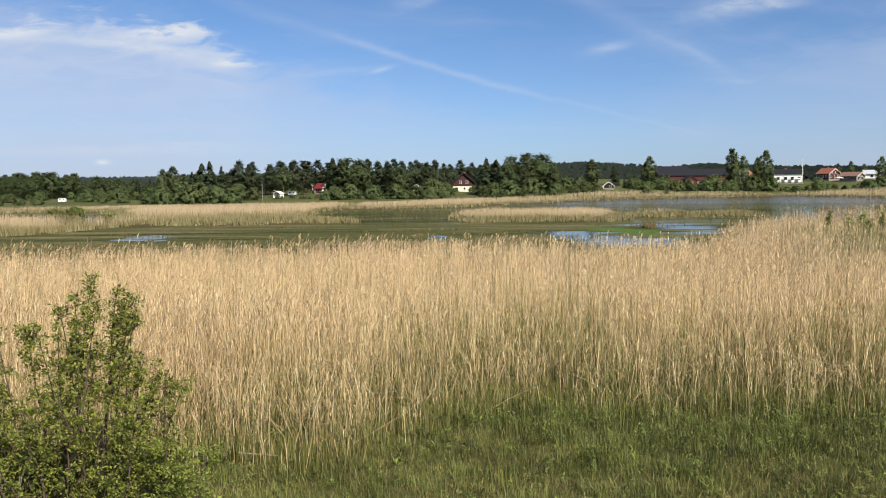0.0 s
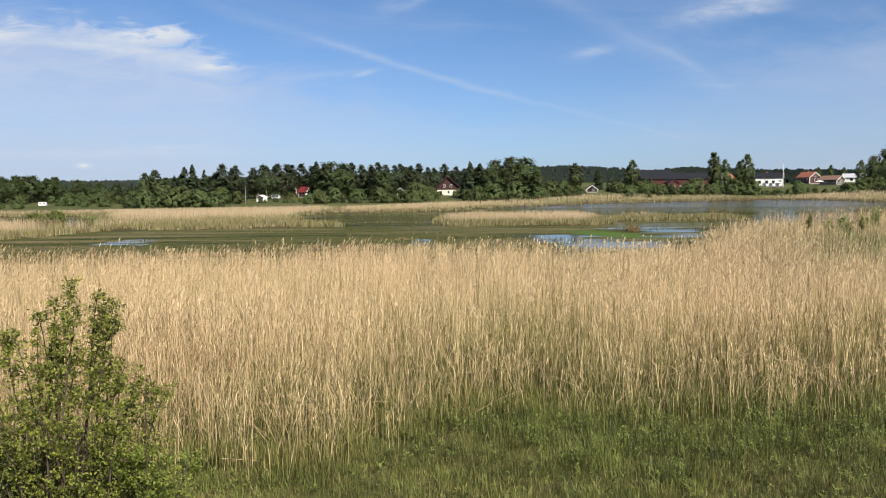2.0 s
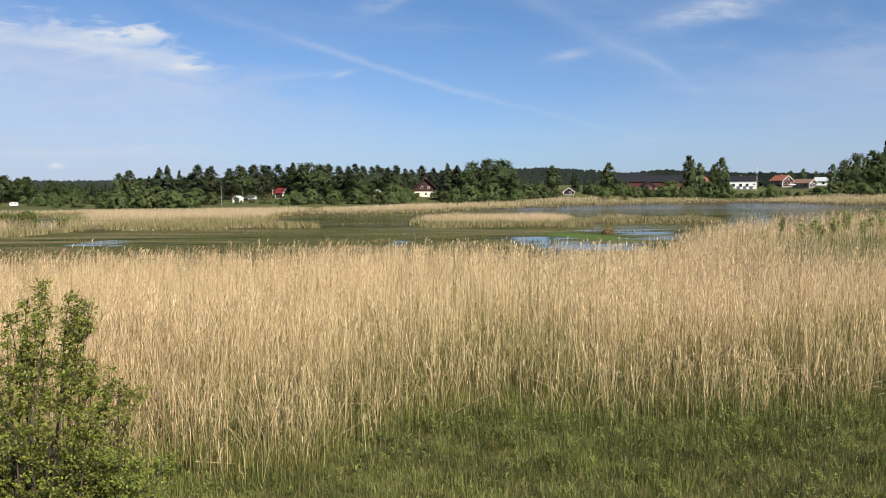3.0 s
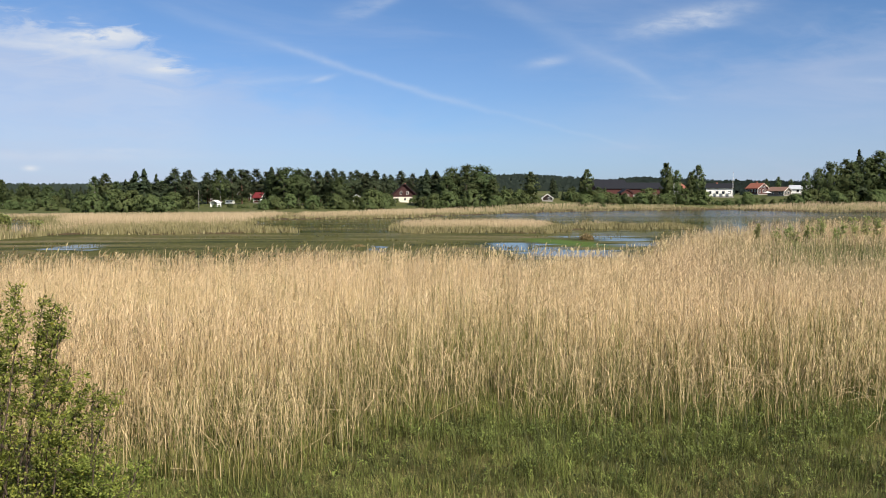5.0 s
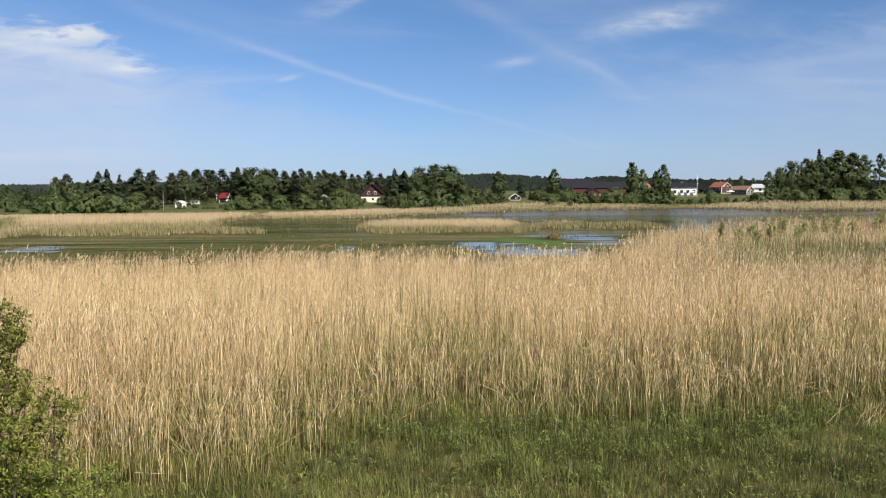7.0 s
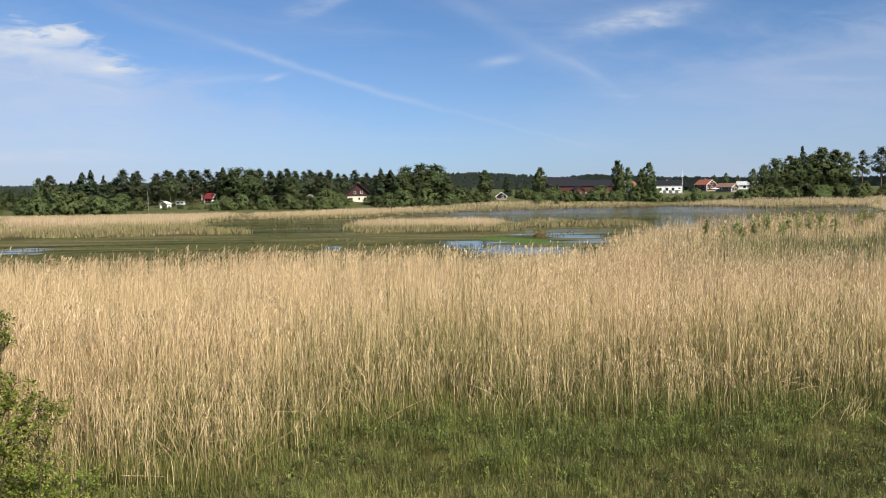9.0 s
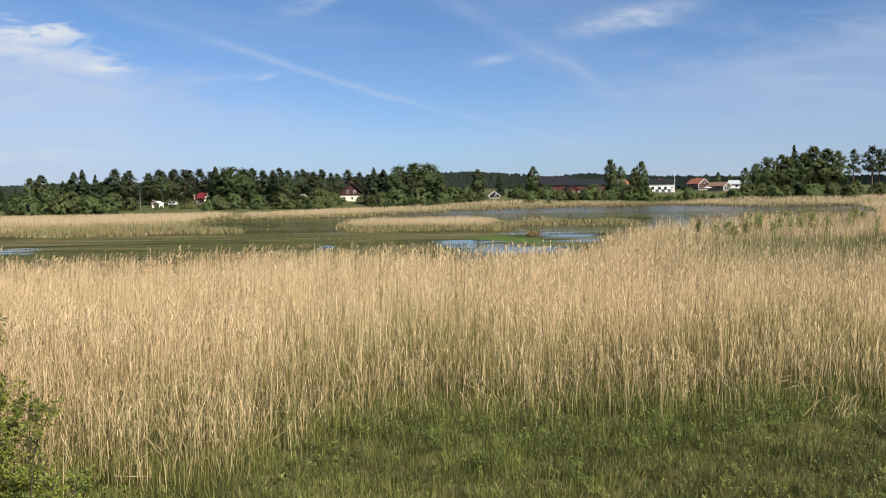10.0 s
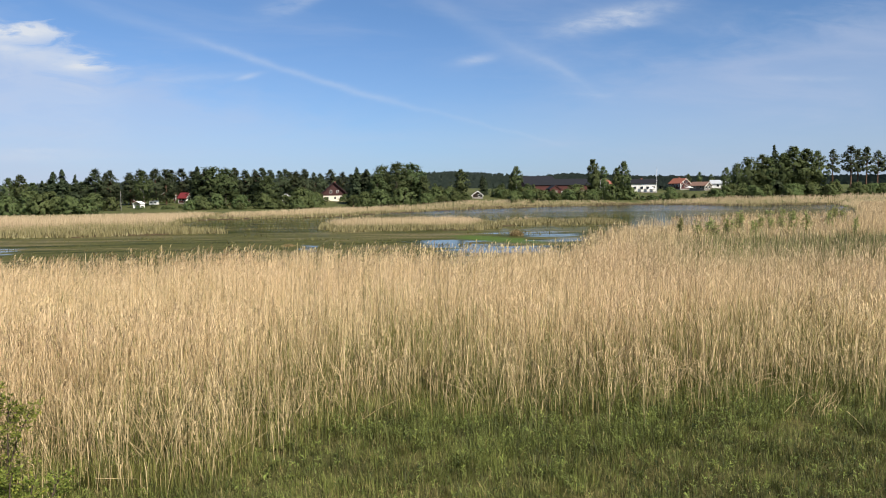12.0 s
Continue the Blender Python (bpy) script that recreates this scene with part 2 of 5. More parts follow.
BRICK = plain("chimney_brick", (0.20, 0.07, 0.05), (0.33, 0.14, 0.10), 0.9, 4)
DARK_RUBBER = plain("black_rubber", (0.015, 0.015, 0.015), (0.03, 0.03, 0.03), 0.8)


def make_glass():
    m, n = material("window_glass")
    finish(n, (0.02, 0.025, 0.03, 1), 0.08, gloss=0.6)
    return m


GLASS = make_glass()


def make_ground_material():
    m, n = material("marsh_ground")
    at = n.add("ShaderNodeNewGeometry").outputs["Position"]
    land = n.add("ShaderNodeAttribute", attribute_name="land").outputs["Fac"]
    field = n.add("ShaderNodeAttribute", attribute_name="field").outputs["Fac"]
    fine, mid, broad = n.noise(at, 14.0, 6.0, 0.7), n.noise(at, 1.1, 4.0), n.noise(at, 0.045, 4.0)
    mud = n.ramp(fine, (0.25, (0.025, 0.018, 0.010)), (0.75, (0.12, 0.085, 0.045)))
    turf = n.mix(mid, n.ramp(fine, (0.3, (0.025, 0.035, 0.010)), (0.7, (0.085, 0.095, 0.028))), n.ramp(fine, (0.3, (0.05, 0.045, 0.016)), (0.7, (0.14, 0.12, 0.045))))
    meadow = n.mix(n.span(broad, 0.35, 0.65), n.ramp(fine, (0.3, (0.040, 0.052, 0.017)), (0.7, (0.085, 0.098, 0.032))), n.ramp(fine, (0.3, (0.060, 0.068, 0.022)), (0.7, (0.125, 0.122, 0.046))))
    finish(n, n.mix(field, n.mix(land, mud, turf), meadow), 0.9, bump=fine, depth=0.05, gloss=0.1)
    return m


def make_water_material():
    m, n = material("marsh_water")
    at = n.add("ShaderNodeNewGeometry").outputs["Position"]
    sep = n.add("ShaderNodeSeparateXYZ", {0: at})
    ripple = n.noise(n.add("ShaderNodeMapping", {0: at, "Scale": (1.2, 3.0, 1)}).outputs[0], 1.0, 4.0, 0.6)
    still = n.noise(n.add("ShaderNodeMapping", {0: at, "Scale": (0.030, 0.055, 1)}).outputs[0], 1.0, 4.0, 0.55, 0.4)
    mats = n.noise(n.add("ShaderNodeMapping", {0: at, "Scale": (0.06, 0.26, 1), "Location": (3.1, 1.7, 0)}).outputs[0], 1.0, 6.0, 0.62, 0.5)
    warp = n.noise(n.add("ShaderNodeMapping", {0: at, "Scale": (0.35, 0.28, 1)}).outputs[0], 1.0, 4.0, 0.6)
    px = n.math("ADD", sep.outputs[0], n.math("MULTIPLY_ADD", warp, 5.0, -2.5))
    py = n.math("ADD", sep.outputs[1], n.math("MULTIPLY_ADD", warp, -9.0, 4.5))

    def spot(cx, cy, rx, ry, tilt=0.0):
        """1 in the middle of an opening in the weed, 0 round it."""
        dy = n.math("SUBTRACT", py, cy)
        dx = n.math("DIVIDE", n.math("SUBTRACT", n.math("SUBTRACT", px, cx), n.math("MULTIPLY", dy, tilt)), rx)
        dy = n.math("DIVIDE", dy, ry)
        return n.math("EXPONENT", n.math("MULTIPLY", n.math("ADD", n.math("MULTIPLY", dx, dx), n.math("MULTIPLY", dy, dy)), -1.0))

    clear = n.math("ADD", n.math("ADD", spot(10.8, 67.0, 2.6, 4.5), spot(13.6, 58.0, 4.0, 4.5)), n.math("ADD", n.math("MULTIPLY", spot(19.0, 80.0, 3.0, 2.6), 0.7), n.math("MULTIPLY", spot(23.6, 78.0, 3.2, 9.0, 0.1), 0.65)), clamp=True)
    clear = n.math("ADD", clear, n.math("ADD", n.math("MULTIPLY", spot(-24.6, 66.0, 2.6, 4.6), 1.6), n.math("MULTIPLY", spot(-0.3, 63.0, 1.2, 4.0), 1.5)), clamp=True)
    clear = n.math("ADD", clear, n.math("MULTIPLY", n.span(sep.outputs[1], 150, 185), 1.1))
    weedy = n.math("MULTIPLY", n.math("MULTIPLY", n.span(sep.outputs[0], 9.0, 3.0), n.span(sep.outputs[1], 92, 76)), 0.22)
    scum = n.span(n.math("SUBTRACT", n.math("ADD", mats, weedy), n.math("MULTIPLY", clear, 0.40)), 0.18, 0.46)
    scum = n.math("MULTIPLY", scum, n.math("SUBTRACT", 1.0, n.math("MULTIPLY", n.span(sep.outputs[1], 74, 104), 0.40)))
    speck = n.noise(at, 2.2, 5.0, 0.7)
    scum = n.math("MULTIPLY", scum, n.span(speck, 0.12, 0.40))
    algae = n.ramp(speck, (0.3, (0.034, 0.037, 0.010)), (0.75, (0.115, 0.112, 0.034)))
    peat = n.noise(n.add("ShaderNodeMapping", {0: at, "Scale": (0.05, 0.24, 1), "Location": (7.3, 2.2, 0)}).outputs[0], 1.0, 5.0, 0.65, 0.6)
    algae = n.mix(n.span(peat, 0.50, 0.62), algae, n.ramp(speck, (0.3, (0.075, 0.062, 0.028)), (0.75, (0.20, 0.165, 0.085))))
    algae = n.mix(n.span(peat, 0.48, 0.38), algae, n.ramp(speck, (0.3, (0.014, 0.018, 0.005)), (0.75, (0.050, 0.058, 0.014))))
    fresh = n.math("MULTIPLY", spot(16.2, 70.5, 2.4, 7.0, -0.22), n.span(speck, 0.2, 0.55))
    scum = n.math("MAXIMUM", n.math("MAXIMUM", scum, n.math("MULTIPLY_ADD", clear, -0.12, 0.24)), n.span(fresh, 0.25, 0.6))
    algae = n.mix(n.span(fresh, 0.15, 0.6), algae, n.mix(peat, (0.045, 0.085, 0.016, 1), (0.10, 0.145, 0.03, 1)))
    bump = n.add("ShaderNodeBump", {"Height": ripple, "Strength": n.math("ADD", n.math("MULTIPLY_ADD", n.span(still, 0.45, 0.65), 0.035, 0.008), n.math("MULTIPLY", n.math("MULTIPLY", n.span(sep.outputs[1], 120, 190), n.span(sep.outputs[0], 4, 24)), 0.9)), "Distance": 0.09}).outputs[0]
    wet = n.add("ShaderNodeBsdfPrincipled", {"Base Color": (0.020, 0.022, 0.014, 1), "Roughness": 0.06, "IOR": 1.33, "Normal": bump}).outputs[0]
    weed = n.add("ShaderNodeBsdfPrincipled", {"Base Color": algae, "Roughness": 0.8, "Specular IOR Level": 0.05}).outputs[0]
    node = n.add("ShaderNodeMixShader", {0: scum})
    n.put(node.inputs[1], wet), n.put(node.inputs[2], weed)
    n.add("ShaderNodeOutputMaterial", {"Surface": node.outputs[0]})
    return m


GROUND, WATER = make_ground_material(), make_water_material()


# ---------------------------------------------------------------- mesh helpers
def mesh_of(name, verts, faces, mats, **attributes):
    """A mesh from an array of places and an array of faces with one number of corners."""
    me = bpy.data.meshes.new(name)
    verts, faces = np.asarray(verts, np.float32), np.asarray(faces, np.int32)
    sides = faces.shape[1]
    me.vertices.add(len(verts))
    me.vertices.foreach_set("co", verts.ravel())
    me.loops.add(faces.size)
    me.loops.foreach_set("vertex_index", faces.ravel())
    me.polygons.add(len(faces))
    me.polygons.foreach_set("loop_start", np.arange(len(faces), dtype=np.int32) * sides)
    for key, values in attributes.items():
        me.attributes.new(key, "FLOAT", "POINT").data.foreach_set("value", np.asarray(values, np.float32).ravel())
    me.update(calc_edges=True)
    me.validate()
    for m in mats if isinstance(mats, (list, tuple)) else (mats,):
        me.materials.append(m)
    return me


def strips(spine, half):
    """Blades: spine and half width are arrays (blades, sections, 3). Returns places and quads."""
    count, sections = spine.shape[:2]
    verts = np.stack([spine - half, spine + half], 2).reshape(-1, 3)
    first = (np.arange(count)[:, None] * sections + np.arange(sections - 1)) * 2
    return verts, np.stack([first, first + 1, first + 3, first + 2], -1).reshape(-1, 4)


def link(name, me, parent=None, label=""):
    ob = new(name, me)
    if parent is not None:
        ob.parent = parent
    return tagged(ob, label)


def part(name, bm, m, parent, label=""):
    me = bpy.data.meshes.new(name)
    bm.to_mesh(me)
    bm.free()
    me.materials.append(m)
    return link(name, me, parent, label)


def thing(name, label, category, m=None, group="", kind=""):
    ob = tagged(new(name), label, category, group, kind)
    ob.empty_display_size = 0.2
    if m is not None:
        ob.matrix_basis = m
    return ob


def box(bm, x0, x1, y0, y1, z0, z1, bevel=0.0):
    m = Matrix.LocRotScale(((x0 + x1) / 2, (y0 + y1) / 2, (z0 + z1) / 2), None, (x1 - x0, y1 - y0, z1 - z0))
    made = bmesh.ops.create_cube(bm, size=1, matrix=m)
    if bevel:
        edges = list({e for v in made["verts"] for e in v.link_edges})
        bmesh.ops.bevel(bm, geom=edges, offset=bevel, segments=1, affect="EDGES")
    return bm


def boxed(*args, **kw):
    return box(bmesh.new(), *args, **kw)


def prism(outline, y0, y1):
    """An outline in x and z pushed along y."""
    bm = bmesh.new()
    front = [bm.verts.new((x, y0, z)) for x, z in outline]
    back = [bm.verts.new((x, y1, z)) for x, z in outline]
    bm.faces.new(front)
    bm.faces.new(back[::-1])
    for a in range(len(outline)):
        b = (a + 1) % len(outline)
        bm.faces.new((front[a], back[a], back[b], front[b]))
    bmesh.ops.recalc_face_normals(bm, faces=bm.faces[:])
    return bm


def tube_arrays(path, radii, sides=5):
    """Places and quads of a tapering branch."""
    path = np.asarray(path, float)
    ahead = np.gradient(path, axis=0)
    ahead /= np.linalg.norm(ahead, axis=1)[:, None] + 1e-9
    ref = np.array([1.0, 0.13, 0.07])
    u = np.cross(ahead, ref)
    u /= np.linalg.norm(u, axis=1)[:, None] + 1e-9
    v = np.cross(ahead, u)
    a = np.arange(sides) * 2 * np.pi / sides
    ring = path[:, None] + np.asarray(radii)[:, None, None] * (np.cos(a)[None, :, None] * u[:, None] + np.sin(a)[None, :, None] * v[:, None])
    faces = [(i * sides + j, i * sides + (j + 1) % sides, (i + 1) * sides + (j + 1) % sides, (i + 1) * sides + j) for i in range(len(path) - 1) for j in range(sides)]
    return ring.reshape(-1, 3), np.array(faces)


def joined(pieces):
    verts, faces, n = [], [], 0
    for v, f in pieces:
        verts.append(v)
        faces.append(f + n)
        n += len(v)
    return np.concatenate(verts), np.concatenate(faces)


def wave_noise(x, y, size, seed=0.0):
    """A smooth, uneven field between about -1 and 1."""
    x, y = np.asarray(x) / size, np.asarray(y) / size
    a = np.sin(1.7 * x + 2.1 * np.sin(0.8 * y + seed) + seed) + np.sin(2.3 * y + 1.6 * np.sin(1.1 * x - seed) + 2 * seed)
    return 0.35 * a + 0.2 * np.sin(4.1 * x + 3.3 * y + 3 * seed) + 0.15 * np.sin(7.3 * x - 6.1 * y + seed)


def clump_value(x, y, wide, deep, seed=0.0):
    """One chance value between 0 and 1 for each small clump of the plan."""
    row_of = np.floor(np.asarray(y) / deep)
    return np.modf(np.abs(np.sin(np.floor(np.asarray(x) / wide + 0.37 * row_of) * 12.9898 + row_of * 78.233 + seed) * 43758.5453))[0]


# ---------------------------------------------------------------- the plan of the marsh
FRONT_X, FRONT_Y = (-30, -4.6, -3.2, -2.2, -1.4, -0.8, 1.2, 40), (10.4, 10.6, 11.7, 11.9, 12.0, 13.4, 14.1, 14.1)
REAR_X = (-40, -25, -16, -7, 0, 6, 10, 12, 14.75, 18.8, 27.6, 39.4, 60, 70, 85, 150)
REAR_Y = (27, 28.5, 29.8, 32, 34, 32.5, 33.5, 35, 41.7, 50, 64, 72, 80, 92, 115, 200)
WEST_X, WEST_Y = (-90, -38.4, -36.2, -33.6, -23.4, -10.5, 0), (62, 69.5, 75, 88.4, 86.6, 90.7, 92)
SHORE_S = (-0.30, -0.13, 0.0, 0.035, 0.065, 0.185, 0.293, 0.38, 0.434, 0.50, 0.558, 0.66, 0.705, 0.74, 1.2)
SHORE_Y = (140, 143, 148, 152, 168, 200, 225, 238, 245, 226, 206, 209, 208, 150, 140)
WATER_Z = -0.1
RIDGE_S, RIDGE_Z = (-1.2, -0.55, -0.37, -0.06, 0.14, 0.22, 0.28, 0.33, 0.43, 0.55, 1.2), (8, 9, 10, 14, 20, 16, 13, 18, 14, 11, 12)


def smooth(v, lo, hi):
    t = np.clip((np.asarray(v, float) - lo) / (hi - lo), 0, 1)
    return t * t * (3 - 2 * t)


def front_edge(x):
    return np.interp(x, FRONT_X, FRONT_Y) + 0.5 * wave_noise(x, 0 * np.asarray(x), 1.1)


def rear_edge(x):
    return np.interp(x, REAR_X, REAR_Y) + 0.7 * wave_noise(x, 0 * np.asarray(x), 2.3, 1.0)


def shore_edge(x, y):
    return np.interp(x / np.maximum(y, 1.0), SHORE_S, SHORE_Y) + 1.6 * wave_noise(x, 0 * np.asarray(y), 6.0, 2.0)


def in_near_bed(x, y):
    return (y > front_edge(x)) & (y < rear_edge(x))


def in_west_bed(x, y):
    edge = np.interp(x, WEST_X, WEST_Y) + 1.2 * wave_noise(x, y, 5.0, 3.0)
    gap = (x < -0.405 * y + 2 * wave_noise(x, y, 5.0, 1.0)) & (y > 89) & (y < 141 + 2 * wave_noise(x, y, 4.0, 2.0))
    side = np.interp(y, (85, 96, 104, 130, 150, 230), (-9.5, -10.5, -17.5, -21, -17.5, -25)) + 1.6 * wave_noise(x, y, 2.5, 4.0)
    round_shrubs = ((x + 40.3) / 1.6) ** 2 + ((y - 86.4) / 2.0) ** 2 < 1
    return ~round_shrubs & (x < side) & (y > edge) & (y < np.interp(x / y, (-0.55, -0.3, -0.1), (153, 172, 186)) + 3 * wave_noise(x, y, 6.0, 2.0)) & ~gap


def in_middle_bed(x, y):
    s = x / y + 0.02 * wave_noise(x, y, 3.0, 2.0)
    wob = 2.0 * wave_noise(x, y, 4.0, 5.0) + 1.0 * wave_noise(x, y, 1.3, 4.0)
    left = (s > 0.016) & (s < 0.225) & (y > 90 + wob) & (y < 112 + 2 * wob)
    right = (s >= 0.2) & (s < 0.40) & (y > 99 + 1.6 * wob) & (y < 110 + 2 * wob) & (wave_noise(x, y, 2.6, 9.0) > -0.25)
    return left | right


def in_far_bed(x, y):
    edge, slope = shore_edge(x, y), np.interp(x / np.maximum(y, 1.0), (-0.12, 0.15, 0.25, 0.5, 0.58, 0.9), (187, 224, 252, 256, 247, 246))
    return (y > edge) & (y < np.maximum(slope + 3 * wave_noise(x, y, 6.0, 3.0), edge + 8)) & (x > -0.117 * y) & (y < 270)


def green_patch(x, y):
    """Where green sedge stands among the dry reeds."""
    s = x / y
    return np.exp(-((s - 0.69) / 0.24) ** 4 - ((y - 34.8 + 2.0 * wave_noise(x, y, 3.0, 4.0)) / 9.2) ** 4)


def lushness(x, y):
    """How green and tall the turf stands, 0 to 1."""
    return smooth(wave_noise(x, y, 2.2, 6.0) + 0.8 * smooth(y, 11.0, 12.8) + 0.5 * wave_noise(x, y, 0.4, 1.0) + 0.5 * smooth(x, 1.0, 5.0) - 0.3 * smooth(y, 11.5, 10.0), 0.1, 1.0)


def west_sedge(x, y):
    """Where low green sedge takes over from the dry reeds of the western bed."""
    return smooth(x / y, -0.41, -0.35) * smooth(y + 4 * wave_noise(x, y, 7.0, 3.0), 116, 104) * smooth(x / y, 0.0, -0.05)


def ground_height(x, y):
    x, y = np.asarray(x, float), np.asarray(y, float)
    side = smooth(x / np.maximum(y, 1.0), 0.05, 0.2)
    rise = np.maximum(0, np.minimum(y, 345) - np.maximum(208 - 10 * side, shore_edge(x, y) + 2)) * (0.019 + 0.026 * side)
    rise += 0.25 * wave_noise(x, y, 17.0, 6.0) * smooth(y, 215, 260)
    hills = smooth(y, 560, 950) * (np.interp(x / np.maximum(y, 1), RIDGE_S, RIDGE_Z) + 1.0 * wave_noise(x, 0 * y, 60.0, 0.6))
    bed = in_near_bed(x, y) | in_west_bed(x, y) | in_middle_bed(x, y) | in_far_bed(x, y)
    lake = smooth(y, 27, 34) * (y < np.maximum(shore_edge(x, y), 143) + 1) * (y < 300) * ~bed * (np.abs(x) < 330)
    near = 0.03 * wave_noise(x, y, 0.9, 2.0) * smooth(y, 40, 20)
    return near + rise + hills - 0.55 * lake + 0.02


def make_ground():
    def axis(fine_lo, fine_hi, step, end_lo, end_hi):
        mid = np.arange(fine_lo, fine_hi + step, step)
        out = np.geomspace(step, end_hi - fine_hi, 38) + fine_hi
        back = fine_lo - np.geomspace(step, fine_lo - end_lo, 38)
        return np.concatenate([back[::-1], mid, out])

    xs, ys = axis(-180, 260, 2.6, -4500, 4500), axis(-4, 350, 2.6, -4500, 4500)
    gx, gy = np.meshgrid(xs, ys)
    gz = ground_height(gx, gy)
    verts = np.stack([gx, gy, gz], -1).reshape(-1, 3)
    w = len(xs)
    i = (np.arange(len(ys) - 1)[:, None] * w + np.arange(w - 1)).ravel()
    faces = np.stack([i, i + 1, i + 1 + w, i + w], -1)
    land = smooth(gy, front_edge(gx) + 1.5, front_edge(gx) - 0.5)
    field = np.maximum(smooth(gy, 172, 190) * (gy > shore_edge(gx, gy) + 12), smooth(gy, -2, -20))
    ob = link("ground", mesh_of("ground", verts, faces, GROUND, land=land, field=field))
    ob.data.shade_smooth()
    tagged(ob, "marshy ground with turf, mud and a green meadow beyond the lake", "ground", kind="structure")


def make_water():
    xs, ys = np.linspace(-330, 330, 12), np.linspace(20, 300, 12)
    gx, gy = np.meshgrid(xs, ys)
    i = (np.arange(11)[:, None] * 12 + np.arange(11)).ravel()
    me = mesh_of("water", np.stack([gx, gy, np.full_like(gx, WATER_Z)], -1).reshape(-1, 3), np.stack([i, i + 1, i + 13, i + 12], -1), WATER)
    tagged(link("water", me), "shallow marsh lake with green algae and small ripples", "water", kind="structure")


make_ground()
make_water()


# ---------------------------------------------------------------- reeds and grass
def scatter(rng, count, near, far, power, s0=-0.62, s1=0.86):
    """Places in the wedge north of the bank, denser near by: density falls as distance ** -power."""
    u = rng.random(count)
    k = 2 - power
    d = np.exp(np.log(near) + u * np.log(far / near)) if abs(k) < 1e-6 else (near ** k + u * (far ** k - near ** k)) ** (1 / k)
    return rng.uniform(s0, s1, count) * d, d


def compass(rng, count, spread=math.pi, centre=0.0):
    a = centre + rng.uniform(-spread, spread, count)
    return np.stack([np.cos(a), np.sin(a), 0 * a], -1)


UP = np.array([0.0, 0.0, 1.0])


def reed_batches(rng, x, y, z, height, wide, leaves, plume, green, fine=True):
    """Stems, hanging leaves and nodding plumes of dry reed; green: share of the leaves that are still green."""
    count = len(x)
    root = np.stack([x, y, z], -1)
    lean = compass(rng, count) * rng.normal(0, 1.0, (count, 1)) * (0.075 + 0.06 * smooth(y, 19, 12))[:, None] + np.array([0.035, 0.0, 0.0])
    top = root + (UP + lean) * height[:, None]
    across = compass(rng, count, math.pi if leaves else 0.7) * ((0.0027 - 0.0001 * smooth(y, 17, 13)) * wide)[:, None]
    # haze-like softening put into the tone: farther reeds paler, with less contrast
    far_contrast = 1 - 0.45 * smooth(y, 16, 30)
    pale = 0.5 * (1 - far_contrast) + 0.08 + 0.05 * smooth(y, 17, 25) - 0.15 * smooth(x / y, 0.05, 0.4) * smooth(y, 17, 25) + 0.08 * smooth(x, 2, 5) * smooth(y, 18, 15)
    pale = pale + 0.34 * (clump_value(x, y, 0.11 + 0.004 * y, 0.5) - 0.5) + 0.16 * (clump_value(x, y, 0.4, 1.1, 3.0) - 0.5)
    batches = [(np.stack([root, top], 1), np.stack([across, 0.6 * across], 1), np.clip(far_contrast * rng.beta(2.2, 2.0, count) + pale, 0, 1), np.where(rng.random(count) < (0.25 if leaves else 0.5) * green, rng.uniform(0.3, 0.9, count) * (1.0 if leaves else 0.6), 0))]
    for k in range(leaves):
        f = 0.98 - 0.75 * rng.beta(1.1, 2.0, count)
        start = root + (UP + lean * f[:, None]) * (height * f)[:, None]
        away = compass(rng, count, 2.6, 0.0)
        reach = (rng.uniform(0.08, 0.24, count) * np.minimum(height / 1.5, 1.1))[:, None]
        out = rng.uniform(0.25, 1.0, (count, 1))
        one = start + away * reach * 0.5 * out + UP * reach * rng.uniform(0.4, 0.8, (count, 1))
        two = start + away * reach * out + UP * reach * rng.uniform(-0.6, 1.2, (count, 1))
        side = (np.cross(away, UP) + 0.5 * UP * rng.normal(0, 1, (count, 1))) * (0.0040 * wide)[:, None]
        tone, leaf = np.clip(far_contrast * rng.beta(2.2, 1.7, count) + pale, 0, 1), np.where(rng.random(count) < green * (1.25 - 0.75 * f), rng.uniform(0.5, 1.0, count), 0)
        if fine:
            batches.append((np.stack([start, one, two], 1), np.stack([0.6 * side, side, 0.1 * side], 1), tone, leaf))
        else:
            batches.append((np.stack([start, two], 1), np.stack([side, 0.3 * side], 1), tone, leaf))
    plume = np.broadcast_to(plume, count)
    some = rng.random(count) < plume
    if some.any():
        away, tip = compass(rng, some.sum(), 1.3, 0.2), top[some]
        size = rng.uniform(0.10, 0.20, (some.sum(), 1))
        one = tip + away * size * 0.25 + UP * size * 0.6
        two = tip + away * size * rng.uniform(0.5, 1.0, (some.sum(), 1)) + UP * size * rng.uniform(0.5, 1.1, (some.sum(), 1))
        wing = (np.cross(away, UP) + UP * 0.25) * ((0.008 + 0.014 * smooth(plume[some], 0.2, 0.5)) * np.maximum(wide[some], 1) ** 0.5)[:, None]
        batches.append((np.stack([tip, one, two], 1), np.stack([0.2 * wing, wing, 0.15 * wing], 1), rng.uniform(0.55, 0.95, some.sum()), rng.uniform(0.1, 0.6, some.sum()) * smooth(plume[some], 0.1, 0.5)))
    return batches


